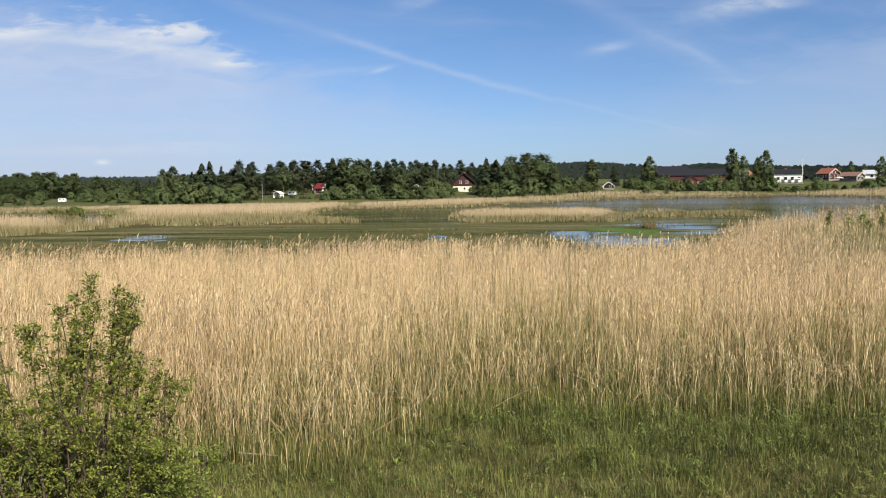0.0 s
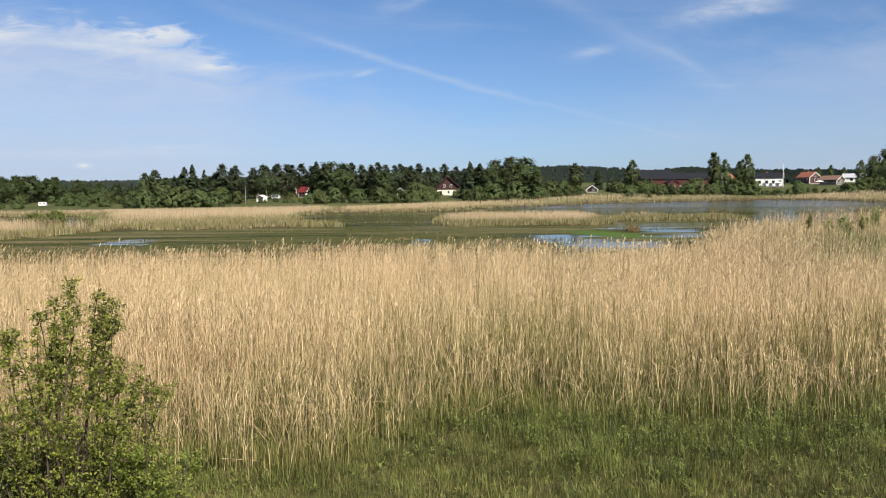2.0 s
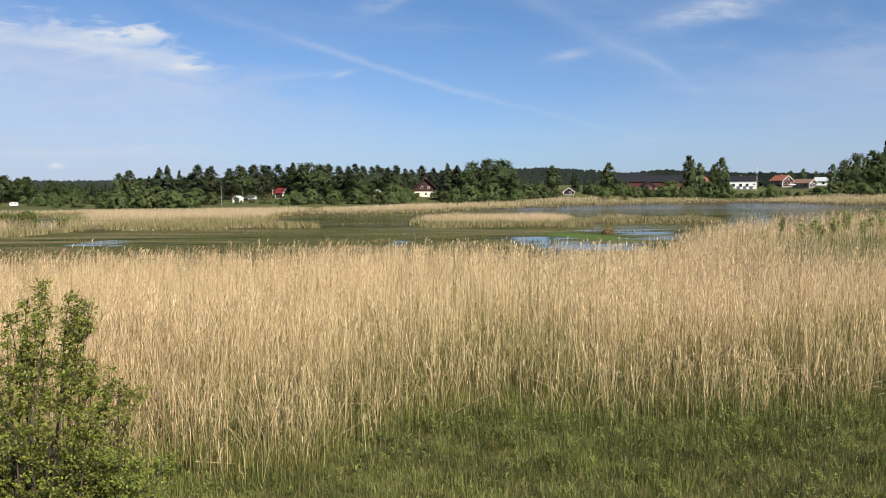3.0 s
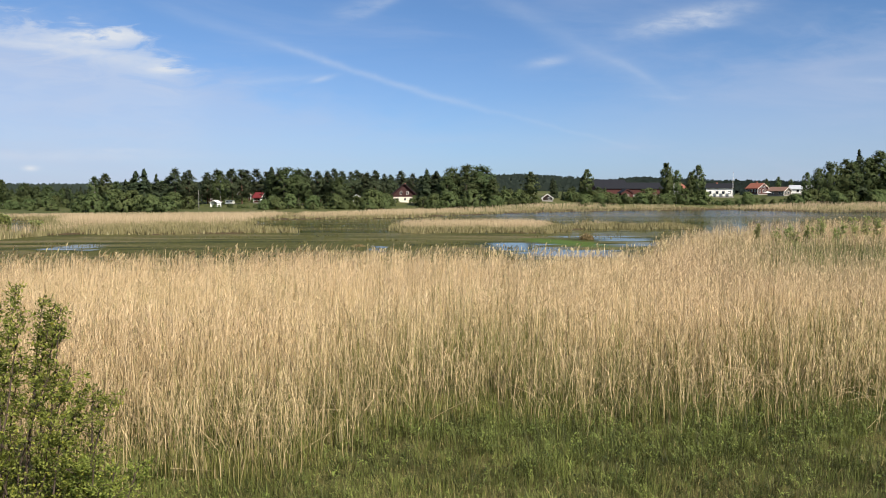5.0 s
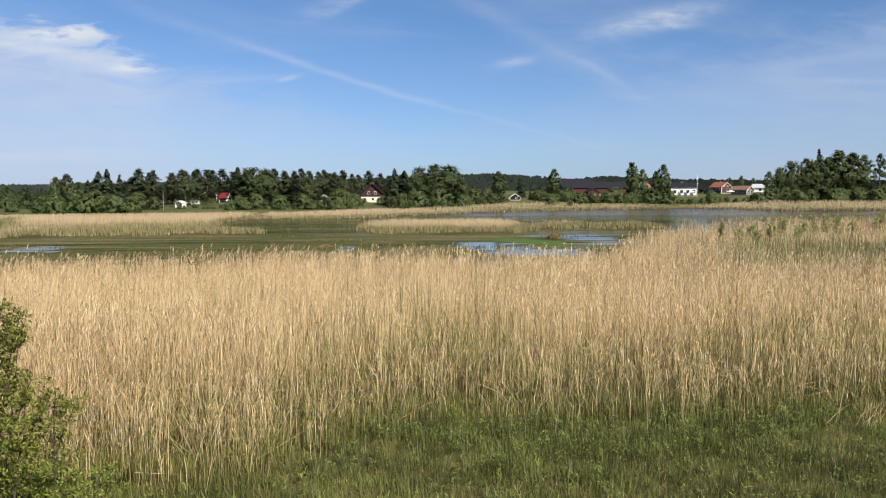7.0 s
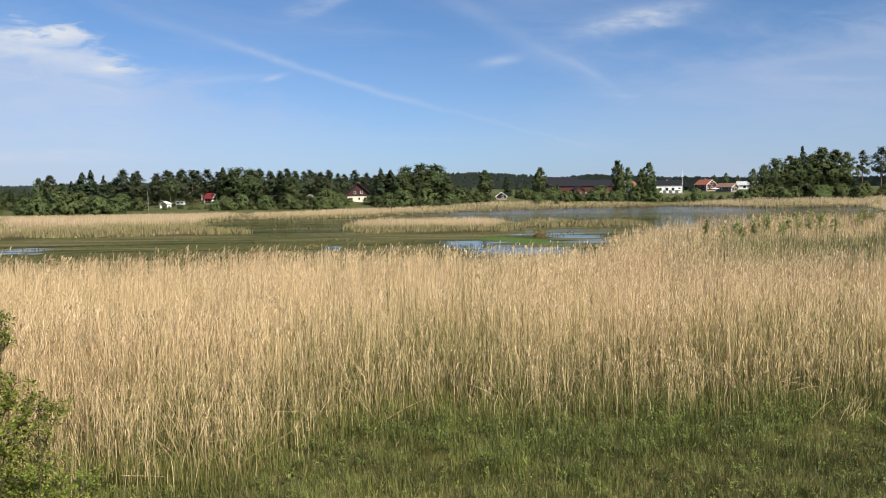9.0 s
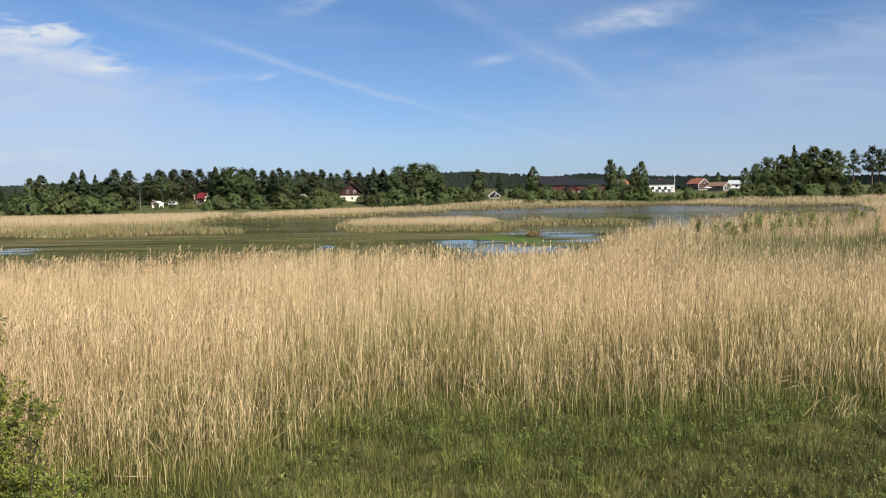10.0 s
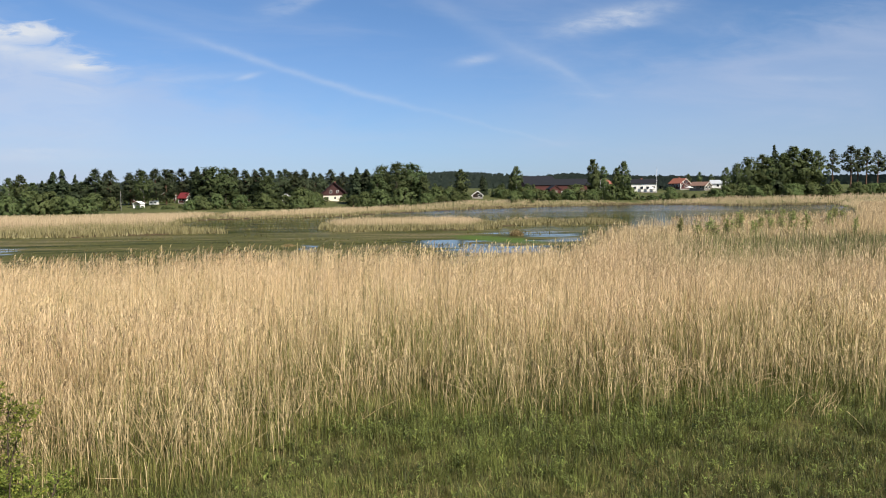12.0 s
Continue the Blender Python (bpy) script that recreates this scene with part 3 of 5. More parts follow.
def shoot_strips(rng, x, y, z, height, width, bend=0.3, green=1.0, brown=0.0, fine=True):
    """Single upright blades: young reed shoots or grass."""
    count = len(x)
    root = np.stack([x, y, z], -1)
    away = compass(rng, count)
    b = rng.uniform(0.1, 1.0, (count, 1)) * bend
    mid = root + (UP * 0.62 + away * b * 0.3) * height[:, None]
    top = root + (UP * (1 - 0.4 * b) + away * b) * height[:, None]
    side = np.cross(away, UP) * width[:, None] + compass(rng, count) * width[:, None] * 0.5
    if fine:
        spine, half = np.stack([root, mid, top], 1), np.stack([0.8 * side, side, 0.12 * side], 1)
    else:
        spine, half = np.stack([root, top], 1), np.stack([side, 0.2 * side], 1)
    return spine, half, rng.beta(1.5, 1.7, count), np.where(rng.random(count) < brown, rng.uniform(0, 0.4, count), green)


def grow(name, batches, m, label, category):
    pieces = [strips(spine, half) for spine, half, tone, green in batches]
    spread = lambda values, points: np.repeat(values if values.ndim == 2 else np.repeat(values[:, None], points, 1), 2, 1).ravel()
    tone, green = (np.concatenate([spread(batch[k], batch[0].shape[1]) for batch in batches]) for k in (2, 3))
    verts, faces = joined(pieces)
    me = mesh_of(name, verts, faces, m, tone=tone, green=green)
    return tagged(link(name, me), label, category, kind="stuff")


def pick(x, y, keep):
    return x[keep], y[keep]


def make_near_reeds():
    rng = np.random.default_rng(11)
    x, y = scatter(rng, 150000, 10.6, 36, 0.75)
    inner = y - front_edge(x)
    x, y = pick(x, y, (inner > -1.6) & (y < rear_edge(x)) & (y < 36))
    inner = y - front_edge(x) + 0.7 * wave_noise(x, y, 0.7, 5.0)
    share = 0.04 + 0.26 * smooth(inner, -0.7, 1.2) + 0.70 * smooth(inner, 0.6, 5.2 + 1.2 * smooth(x, -1, 2))
    share *= 1 + 0.7 * smooth(x, 2.0, 4.5) + 0.5 * smooth(x, 5.0, 9.0) + 0.6 * smooth(x, -0.4, -1.8)
    share *= 1 - 0.65 * smooth(y, rear_edge(x) - 6, rear_edge(x) - 1) * smooth(x, 3, 6) * smooth(x, 14, 11)
    clumps = 0.80 + 0.75 * wave_noise(x, y, 0.4, 2.0) * smooth(y, 24, 13) + 0.45 * wave_noise(x, y, 0.9, 5.0) * smooth(y, 34, 18)
    tx, ty = scatter(rng, 170, 13.5, 28, 1.2)
    tx, ty = pick(tx, ty, (ty > front_edge(tx) + 0.8) & (rng.random(len(tx)) < 0.4 + 0.5 * smooth(tx, 0, 6)))
    tx, ty = np.concatenate([tx, rng.uniform(7.5, 13.0, 12)]), np.concatenate([ty, rng.uniform(14.3, 18.0, 12)])
    for cx, cy, size in zip(tx, ty, rng.uniform(0.2, 0.5, len(tx))):
        share = np.where((np.abs(x - cx) < size) & (y > cy - 1.5) & (y < cy + 0.4), 0.8 * share, share)
    clumps *= 0.5 + 1.0 * clump_value(x, y, 0.13 + 0.004 * y, 0.45, 1.0)
    # narrow dark gaps between the clumps
    gx, gy = scatter(rng, 1500, 13.0, 34, 0.9)
    for cx, cy, size in zip(gx, gy, rng.uniform(0.05, 0.15, len(gx)) * (1 + 0.03 * (gy - 13))):
        share = np.where((np.abs(x - cx) < size) & (y > cy - 1.3) & (y < cy), (0.3 + 0.35 * smooth(x, 4.0, 7.0)) * share, share)
    x, y = pick(x, y, rng.random(len(x)) < share * clumps)
    inner = y - front_edge(x)
    edge = smooth(inner, -0.5, 3.0)
    x, y = pick(x, y, rng.random(len(x)) > 0.91 * green_patch(x, y))
    inner = y - front_edge(x)
    edge = smooth(inner, -0.5, 3.0)
    height = np.clip(1.86 - rng.gamma(1.6, 0.20, len(x)), 0.6, 2.0) * (0.93 + 0.14 * clump_value(x, y, 0.22, 0.5, 2.0)) * (0.62 + 0.38 * edge) * (1 + 0.06 * wave_noise(x, y, 2.6, 7.0) + 0.10 * wave_noise(x, y, 0.55, 3.0))
    wide = np.maximum(1.0, y / 23)
    green = 0.40 * smooth(inner, 5.0, 0.0) + 0.09 + 0.30 * smooth(wave_noise(x, y, 0.8, 6.0), 0.25, 0.9) * smooth(y, 30, 18)
    plume = 0.13 + 0.55 * smooth(y, rear_edge(x) - 3.0, rear_edge(x) - 0.5)
    batches = []
    for nearer, leaves in ((y < 17.0, 4), (y >= 17.0, 3)):
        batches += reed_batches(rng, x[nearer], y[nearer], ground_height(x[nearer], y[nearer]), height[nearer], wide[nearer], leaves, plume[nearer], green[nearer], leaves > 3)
    # young green shoots among the old stems, in drifts
    sx, sy = scatter(rng, 150000, 10.8, 31, 1.6)
    inner = sy - front_edge(sx)
    drift = wave_noise(sx, sy, 1.5, 8.0) + 0.9 * wave_noise(sx, sy, 0.45, 3.0) - 0.55 * smooth(sx, 2.0, 4.5) * smooth(inner, 1.2, 3.2)
    keep = (inner > -0.8) & (sy < rear_edge(sx)) & (drift + rng.normal(0, 0.3, len(sx)) > -0.85 + 1.5 * smooth(inner, 1.0, 6.5) + 0.55 * smooth(sy, 20, 31) + 0.9 * smooth(sx, 0.3, -1.6) * smooth(inner, -1.0, 0.5))
    sx, sy = pick(sx, sy, keep)
    inner = sy - front_edge(sx)
    tall = rng.uniform(0.25, 1.20, len(sx)) * (0.5 + 0.6 * smooth(inner, -0.5, 1.8)) + 0.25 * smooth(inner, 3, 9)
    batches.append(shoot_strips(rng, sx, sy, ground_height(sx, sy), tall, 0.0036 * np.maximum(1, sy / 16), 0.5, 0.92, 0.22))
    # tufts of green blades that stand up through the old stems
    sx, sy = np.repeat(tx, 58), np.repeat(ty, 58)
    sx, sy = sx + rng.normal(0, 1, len(sx)) * np.repeat(rng.uniform(0.12, 0.42, len(tx)), 58), sy + rng.normal(0, 0.3, len(sy))
    tall = rng.uniform(0.9, 1.8, len(sx)) * np.repeat(rng.uniform(0.85, 1.1, len(tx)), 58)
    spine, half, tone, leaf = shoot_strips(rng, sx, sy, ground_height(sx, sy), tall, 0.0046 * np.maximum(1, sy / 18), 0.25, 0.95, 0.1)
    batches.append((spine, half, 0.2 + 0.6 * tone, leaf))
    # broken stems lying across one another in the open front of the bed
    lx, ly = scatter(rng, 7500, 11.0, 21, 1.8)
    inner = ly - front_edge(lx)
    lx, ly = pick(lx, ly, (inner > -0.4) & (rng.random(len(lx)) < smooth(inner, 7.0, 0.5)))
    n = len(lx)
    start = np.stack([lx, ly, ground_height(lx, ly) + rng.uniform(0.0, 0.75, n)], -1)
    way = compass(rng, n) + UP * rng.uniform(0.1, 3.0, (n, 1))
    way *= (rng.uniform(0.25, 0.8, n) / np.linalg.norm(way, axis=1))[:, None]
    side = np.cross(way, rng.normal(0, 1, (n, 3)))
    side *= (0.0030 / (np.linalg.norm(side, axis=1) + 1e-9))[:, None]
    batches.append((np.stack([start, start + way], 1), np.stack([side, 0.7 * side], 1), rng.uniform(0.2, 0.9, n), np.zeros(n)))
    # old bent stems
    bx, by = scatter(rng, 13000, 11.3, 30, 1.6)
    bx, by = pick(bx, by, (by > front_edge(bx) - 0.3) & (by < rear_edge(bx)))
    n = len(bx)
    batches.append(shoot_strips(rng, bx, by, ground_height(bx, by) + rng.uniform(0, 0.7, n), rng.uniform(0.4, 1.1, n), np.full(n, 0.0036), 1.3, 0.0, 0.0))
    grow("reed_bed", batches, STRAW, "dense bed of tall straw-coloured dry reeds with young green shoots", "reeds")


def make_east_reeds():
    rng = np.random.default_rng(12)
    x, y = scatter(rng, 56000, 35.5, 150, 1.6, 0.22, 0.95)
    x, y = pick(x, y, (y < rear_edge(x)) & (y >= 36))
    x, y = pick(x, y, rng.random(len(x)) > 0.91 * green_patch(x, y))
    patch = green_patch(x, y)
    height = np.clip(rng.normal(1.72, 0.17, len(x)), 1.0, 2.3) * (1 - 0.12 * patch) * (1 - 0.16 * smooth(y, 41, 45) * smooth(y, 66, 58) * smooth(x, 20, 23))
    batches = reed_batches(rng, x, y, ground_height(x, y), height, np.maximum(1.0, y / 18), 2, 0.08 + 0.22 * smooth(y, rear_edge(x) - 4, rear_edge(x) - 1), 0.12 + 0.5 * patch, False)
    grow("reed_bed", batches, STRAW, "reed bed of pale dry stems reaching out into the lake", "reeds")
    sx, sy = scatter(rng, 130000, 21.5, 60, 1.5, 0.40, 0.98)
    patch = np.maximum(green_patch(sx, sy), 0.28 * smooth(sy, 60, 42) * smooth(wave_noise(sx, sy, 1.6, 2.0), 0.0, 0.8) * smooth(sx / sy, 0.46, 0.54))
    sx, sy = pick(sx, sy, (sy < rear_edge(sx)) & (rng.random(len(sx)) < patch))
    tall = rng.uniform(1.05, 1.7, len(sx)) * (0.8 + 0.4 * clump_value(sx, sy, 0.5, 1.2)) * (1 + 0.18 * wave_noise(sx, sy, 0.8, 5.0))
    spine, half, tone, leaf = shoot_strips(rng, sx, sy, ground_height(sx, sy), tall, 0.0125 * sy / 34, 0.4, 0.95, 0.14, False)
    grow("sedge_patch", [(spine, half, np.clip(tone + 0.5 * (clump_value(sx, sy, 0.35, 0.9, 2.0) - 0.5), 0, 1), leaf)], SEDGE, "patch of tall green sedge among the dry reeds", "sedge")


def make_lake_bed(seed, inside, count, near, far, power, s0, s1, tall, green, label, thick=1.0, deep=1.0):
    """A bed out in the lake: reeds a little apart, greener and lower at the water."""
    rng = np.random.default_rng(seed)
    x, y = scatter(rng, count, near, far, power, s0, s1)
    x, y = pick(x, y, inside(x, y))
    edge = sum(inside(x + dx, y + dy) for dx, dy in ((-1.6, 0), (1.6, 0), (0, -2.0), (0, -4.0), (-3.2, 0), (3.2, 0))) / 6.0
    foot = 1 - sum(inside(x, y - k) for k in (0.6, 1.3, 2.2, 3.4, 5.0)) / 5.0
    apron = 1 - sum(inside(x, y - k * deep) for k in (1.0, 3.0, 5.5, 8.0, 11.0)) / 5.0
    belt = (foot > 0.15) & (rng.random(len(x)) < 0.9)
    fx, fy, ff = x[belt], y[belt], foot[belt]
    keep = rng.random(len(x)) < (0.75 + 0.5 * wave_noise(x, y, 7.0, seed)) * (0.25 + 0.75 * edge) * (1 - 0.95 * foot) * thick
    x, y, edge, foot, apron = x[keep], y[keep], edge[keep], foot[keep], apron[keep]
    height = (0.35 + 0.65 * edge) * (1 - 0.2 * foot) * (1 - 0.5 * apron) * (1 - 0.48 * west_sedge(x, y)) * (1 - 0.42 * smooth(y, 105, 150) * smooth(x / y, 0.02, -0.08)) * np.clip(rng.normal(tall, 0.14 * tall, len(x)), 0.3, 1.7 * tall) * (1 + 0.14 * wave_noise(x, y, 5.0, seed + 1.0) + 0.10 * wave_noise(x, y, 1.4, seed + 3.0))
    lush = green + 0.3 * wave_noise(x, y, 9.0, seed + 2.0) + 0.3 * (1 - edge) + 0.5 * foot + 0.75 * apron + 0.75 * west_sedge(x, y)
    share, crest = np.clip(lush, 0, 1), smooth(lush + 0.25 * wave_noise(x, y, 2.2, seed + 5.0), 0.75, 1.35)
    batches = [(spine, half, 0.30 + 0.26 * tone, np.stack([np.clip(0.9 * rng.random(len(leaf)) + 0.45 * np.resize(share, len(leaf)), 0, 1), np.clip(leaf + np.resize(crest, len(leaf)) * rng.uniform(0.35, 1.0, len(leaf)), 0, 1)], 1) if spine.shape[1] == 2 else leaf) for spine, half, tone, leaf in reed_batches(rng, x, y, np.maximum(ground_height(x, y), WATER_Z - 0.1), height, y / 24, 0, 0.04, share, False)]
    low = rng.random(len(x)) < 0.15 + 0.6 * share + 0.6 * foot
    sx, sy = x[low] + rng.normal(0, 0.3, low.sum()), y[low] - rng.uniform(0.1, 1.5, low.sum())
    batches.append(shoot_strips(rng, sx, sy, np.full(low.sum(), WATER_Z), height[low] * rng.uniform(0.35, 0.85, low.sum()), 0.0006 * sy, 0.3, 0.85, 0.05, False))
    rise = tall * rng.uniform(0.45, 0.85, len(fx)) * (1.05 - 0.45 * ff) * (1 + 0.2 * wave_noise(fx, fy, 1.7, seed + 4.0))
    spine, half, tone, leaf = shoot_strips(rng, fx, fy, np.full(len(fx), WATER_Z), rise, 0.00065 * fy, 0.3, 0.8, 0.0, False)
    batches.append((spine, half, 0.2 + 0.5 * tone, leaf))
    grow("reed_bed", batches, LAKE_STRAW, label, "reeds")


def make_open_sedge():
    """Thin low sedge and floating leaves in streaks on the open water."""
    rng = np.random.default_rng(24)
    x, y = scatter(rng, 60000, 62, 150, 1.4, -0.42, 0.40)
    streak = wave_noise(x, 2.6 * y, 9.0, 2.0) + 0.5 * wave_noise(x, 2.0 * y, 3.0, 6.0)
    open_water = ~in_west_bed(x, y) & ~in_middle_bed(x, y) & (y < shore_edge(x, y)) & (y > rear_edge(x) + 10)
    keep = open_water & (streak + rng.normal(0, 0.2, len(x)) > 0.62)
    x, y, streak = x[keep], y[keep], streak[keep]
    height = rng.uniform(0.05, 0.22, len(x)) * (0.8 + 0.9 * smooth(streak, 0.4, 1.0)) + 0.04
    spine, half, tone, leaf = shoot_strips(rng, x, y, np.full(len(x), WATER_Z - 0.02), height, 0.00034 * y, 0.9, 0.92, 0.0, False)
    grow("water_sedge", [(spine, half, 0.04 + 0.22 * tone, leaf)], LAKE_STRAW, "thin olive sedge growing in streaks on the shallow water", "sedge")


def make_grass():
    """Turf of small arching tufts, herbs in the lush parts, dead straw and pale specks."""
    rng = np.random.default_rng(13)
    cx, cy = scatter(rng, 9800, 8.6, 18.0, 1.0)
    cx, cy = pick(cx, cy, cy < front_edge(cx) + 3.2)
    deep = smooth(cy - front_edge(cx), -1.0, 1.6)
    per, lush, rough = 25, lushness(cx, cy), wave_noise(cx, cy, 0.55, 4.0)
    dead = rng.random(len(cx)) < np.clip(0.40 - 0.36 * lush + 0.25 * wave_noise(cx, cy, 0.9, 7.0), 0.03, 0.9)
    shade = np.clip(0.45 + 0.20 * wave_noise(cx, cy, 0.8, 2.0) + rng.normal(0, 0.20, len(cx)) - 0.10 * lush - 0.20 * smooth(cx, 2.5, 5.5) * smooth(cy, 12.5, 10.0), 0.03, 0.95)
    size = rng.uniform(0.13, 0.27, len(cx)) * (1 + 0.4 * rough) * (0.85 + 0.5 * lush) * np.where(dead, 0.75, 1.0) * (1 + 0.9 * deep)
    wide = rng.uniform(0.06, 0.26, len(cx))
    cx, cy, lush, dead, shade, size, wide = (np.repeat(v, per) for v in (cx, cy, lush, dead, shade, size, wide))
    count = len(cx)
    a = rng.uniform(0, 2 * np.pi, count)
    r = wide * np.sqrt(rng.random(count))
    x, y = cx + r * np.cos(a), cy + r * np.sin(a)
    b = a + rng.normal(0, 0.7, count)
    away = np.stack([np.cos(b), np.sin(b), 0 * b], -1)
    height = (size * rng.uniform(0.45, 1.25, count))[:, None]
    bend = rng.beta(1.2, 2.2, (count, 1)) * np.where(dead, 1.5, 1.0)[:, None]
    root = np.stack([x, y, ground_height(x, y)], -1)
    top = root + (UP * np.maximum(1 - 0.5 * bend, 0.25) + away * bend) * height
    side = (np.cross(away, UP) + rng.normal(0, 0.35, (count, 3))) * rng.uniform(0.0018, 0.0042, count)[:, None]
    tone = np.clip(shade + rng.normal(0, 0.22, count), 0, 1)
    batches = [(np.stack([root, top], 1), np.stack([side, 0.25 * side], 1), tone, np.where(dead, rng.uniform(0.0, 0.45, count), rng.uniform(0.7, 1.0, count)))]
    # broad-leaved herbs: whorls of flat leaves, tall where the turf is lush
    hx, hy = scatter(rng, 9000, 8.6, 16.5, 1.0)
    lush = lushness(hx, hy)
    keep = (hy < front_edge(hx) + 2.0) & (rng.random(len(hx)) < 0.25 + 0.75 * lush) & (wave_noise(hx, hy, 0.5, 9.0) > -0.4)
    hx, hy, lush = hx[keep], hy[keep], lush[keep]
    tall = rng.uniform(0.06, 0.20, len(hx)) + rng.uniform(0.02, 0.24, len(hx)) * lush
    shade = rng.beta(1.4, 1.2, len(hx))
    hx, hy, tall, shade = (np.repeat(v, 8) for v in (hx, hy, tall, shade))
    count = len(hx)
    a = rng.uniform(0, 2 * np.pi, count)
    away = np.stack([np.cos(a), np.sin(a), 0 * a], -1)
    base = np.stack([hx, hy, ground_height(hx, hy) + tall * rng.uniform(0.4, 1.1, count)], -1) + away * 0.012
    reach = rng.uniform(0.025, 0.065, (count, 1))
    mid = base + away * reach * 0.6 + UP * reach * rng.uniform(0.0, 0.7, (count, 1))
    tip = mid + away * reach * 0.5 - UP * reach * rng.uniform(-0.3, 0.4, (count, 1))
    side = (np.cross(away, UP) + UP * rng.normal(0, 0.3, (count, 1))) * rng.uniform(0.005, 0.012, (count, 1))
    batches.append((np.stack([base, mid, tip], 1), np.stack([0.3 * side, side, 0.15 * side], 1), np.clip(shade + rng.normal(0, 0.15, count), 0, 1), np.ones(count)))
    # dead straws and pale withered tips
    px, py = scatter(rng, 2200, 8.6, 16.0, 1.0)
    px, py = pick(px, py, py < front_edge(px) + 1.0)
    count = len(px)
    start = np.stack([px, py, ground_height(px, py) + rng.uniform(0.05, 0.28, count)], -1)
    way = compass(rng, count) * rng.uniform(0.02, 0.07, (count, 1)) + UP * rng.uniform(0.0, 0.10, (count, 1))
    side = np.cross(way, UP + rng.normal(0, 0.5, (count, 3)))
    side *= (rng.uniform(0.0018, 0.004, count) / (np.linalg.norm(side, axis=1) + 1e-9))[:, None]
    batches.append((np.stack([start, start + way], 1), np.stack([side, 0.6 * side], 1), rng.uniform(0.6, 1.0, count), np.zeros(count)))
    grow("meadow_grass", batches, GRASS, "rough green marsh grass with low herbs and brown dead blades", "grass")


make_near_reeds()
make_east_reeds()
make_lake_bed(21, in_west_bed, 108000, 60, 190, 1.9, -0.62, -0.08, 1.1, 0.38, "pale reed bed along the lake with greener water edge")
make_lake_bed(22, in_middle_bed, 52000, 86, 125, 1.5, 0.0, 0.42, 0.88, 0.55, "reed island in the lake, tan and green", 0.75)
make_lake_bed(23, in_far_bed, 112000, 138, 272, 1.6, -0.20, 0.98, 0.92, 0.26, "pale reed belt along the far shore", deep=2.4)
make_open_sedge()
make_grass()


def make_fallen_stalks():
    """Broken, bent stalks that lie across the front of the bed."""
    rng = np.random.default_rng(14)
    spots = [(-3.75, 12.1, 0.55, 50, 0.75), (-3.55, 12.2, 0.4, 40, 0.6), (3.45, 13.2, 0.6, 38, 0.7), (3.3, 13.3, 0.5, 65, 0.7), (2.5, 13.3, 0.65, -28, 0.8), (-1.15, 10.9, 0.1, 78, 0.85),
             (1.2, 13.6, 0.35, 24, 0.9), (0.35, 13.4, 0.55, -48, 0.9), (6.1, 13.4, 1.0, -18, 1.1), (6.4, 13.5, 0.95, -12, 0.9), (8.0, 12.2, 0.42, 38, 0.5), (8.75, 11.6, 0.22, -42, 0.62), (-2.6, 12.0, 0.4, -35, 0.8)]
    for cx, cy, cz, count in ((6.75, 14.5, 0.55, 9), (8.5, 13.4, 0.5, 8), (-1.6, 12.6, 0.5, 5)):
        spots += [(cx + rng.normal(0, 0.28), cy + rng.normal(0, 0.12), cz + rng.normal(0, 0.09), rng.normal(-20, 38), rng.uniform(0.4, 0.8)) for _ in range(count)]
    spots += [(8.72 + rng.normal(0, 0.13), 12.4 + rng.normal(0, 0.1), 0.34 + rng.normal(0, 0.05), rng.normal(70, 26), rng.uniform(0.3, 0.6)) for _ in range(16)]
    for x, y, z, tilt, size in spots:
        a = radians(tilt)
        along = np.array([math.cos(a), rng.uniform(-0.2, 0.2), math.sin(a)]) * size
        start = np.array([x, y, z]) - 0.5 * along
        path = [start, start + 0.4 * along + UP * 0.02, start + 0.75 * along, start + along - UP * 0.03 * size]
        verts, faces = tube_arrays(path, [0.0026, 0.0023, 0.002, 0.001], 5)
        me = mesh_of("reed_stalk", verts, faces, STRAW, tone=np.full(len(verts), 0.85), green=np.zeros(len(verts)))
        tagged(link("reed_stalk", me), "broken pale reed stalk leaning across the reeds", "reed stalk", "broken reed stalks")


make_fallen_stalks()


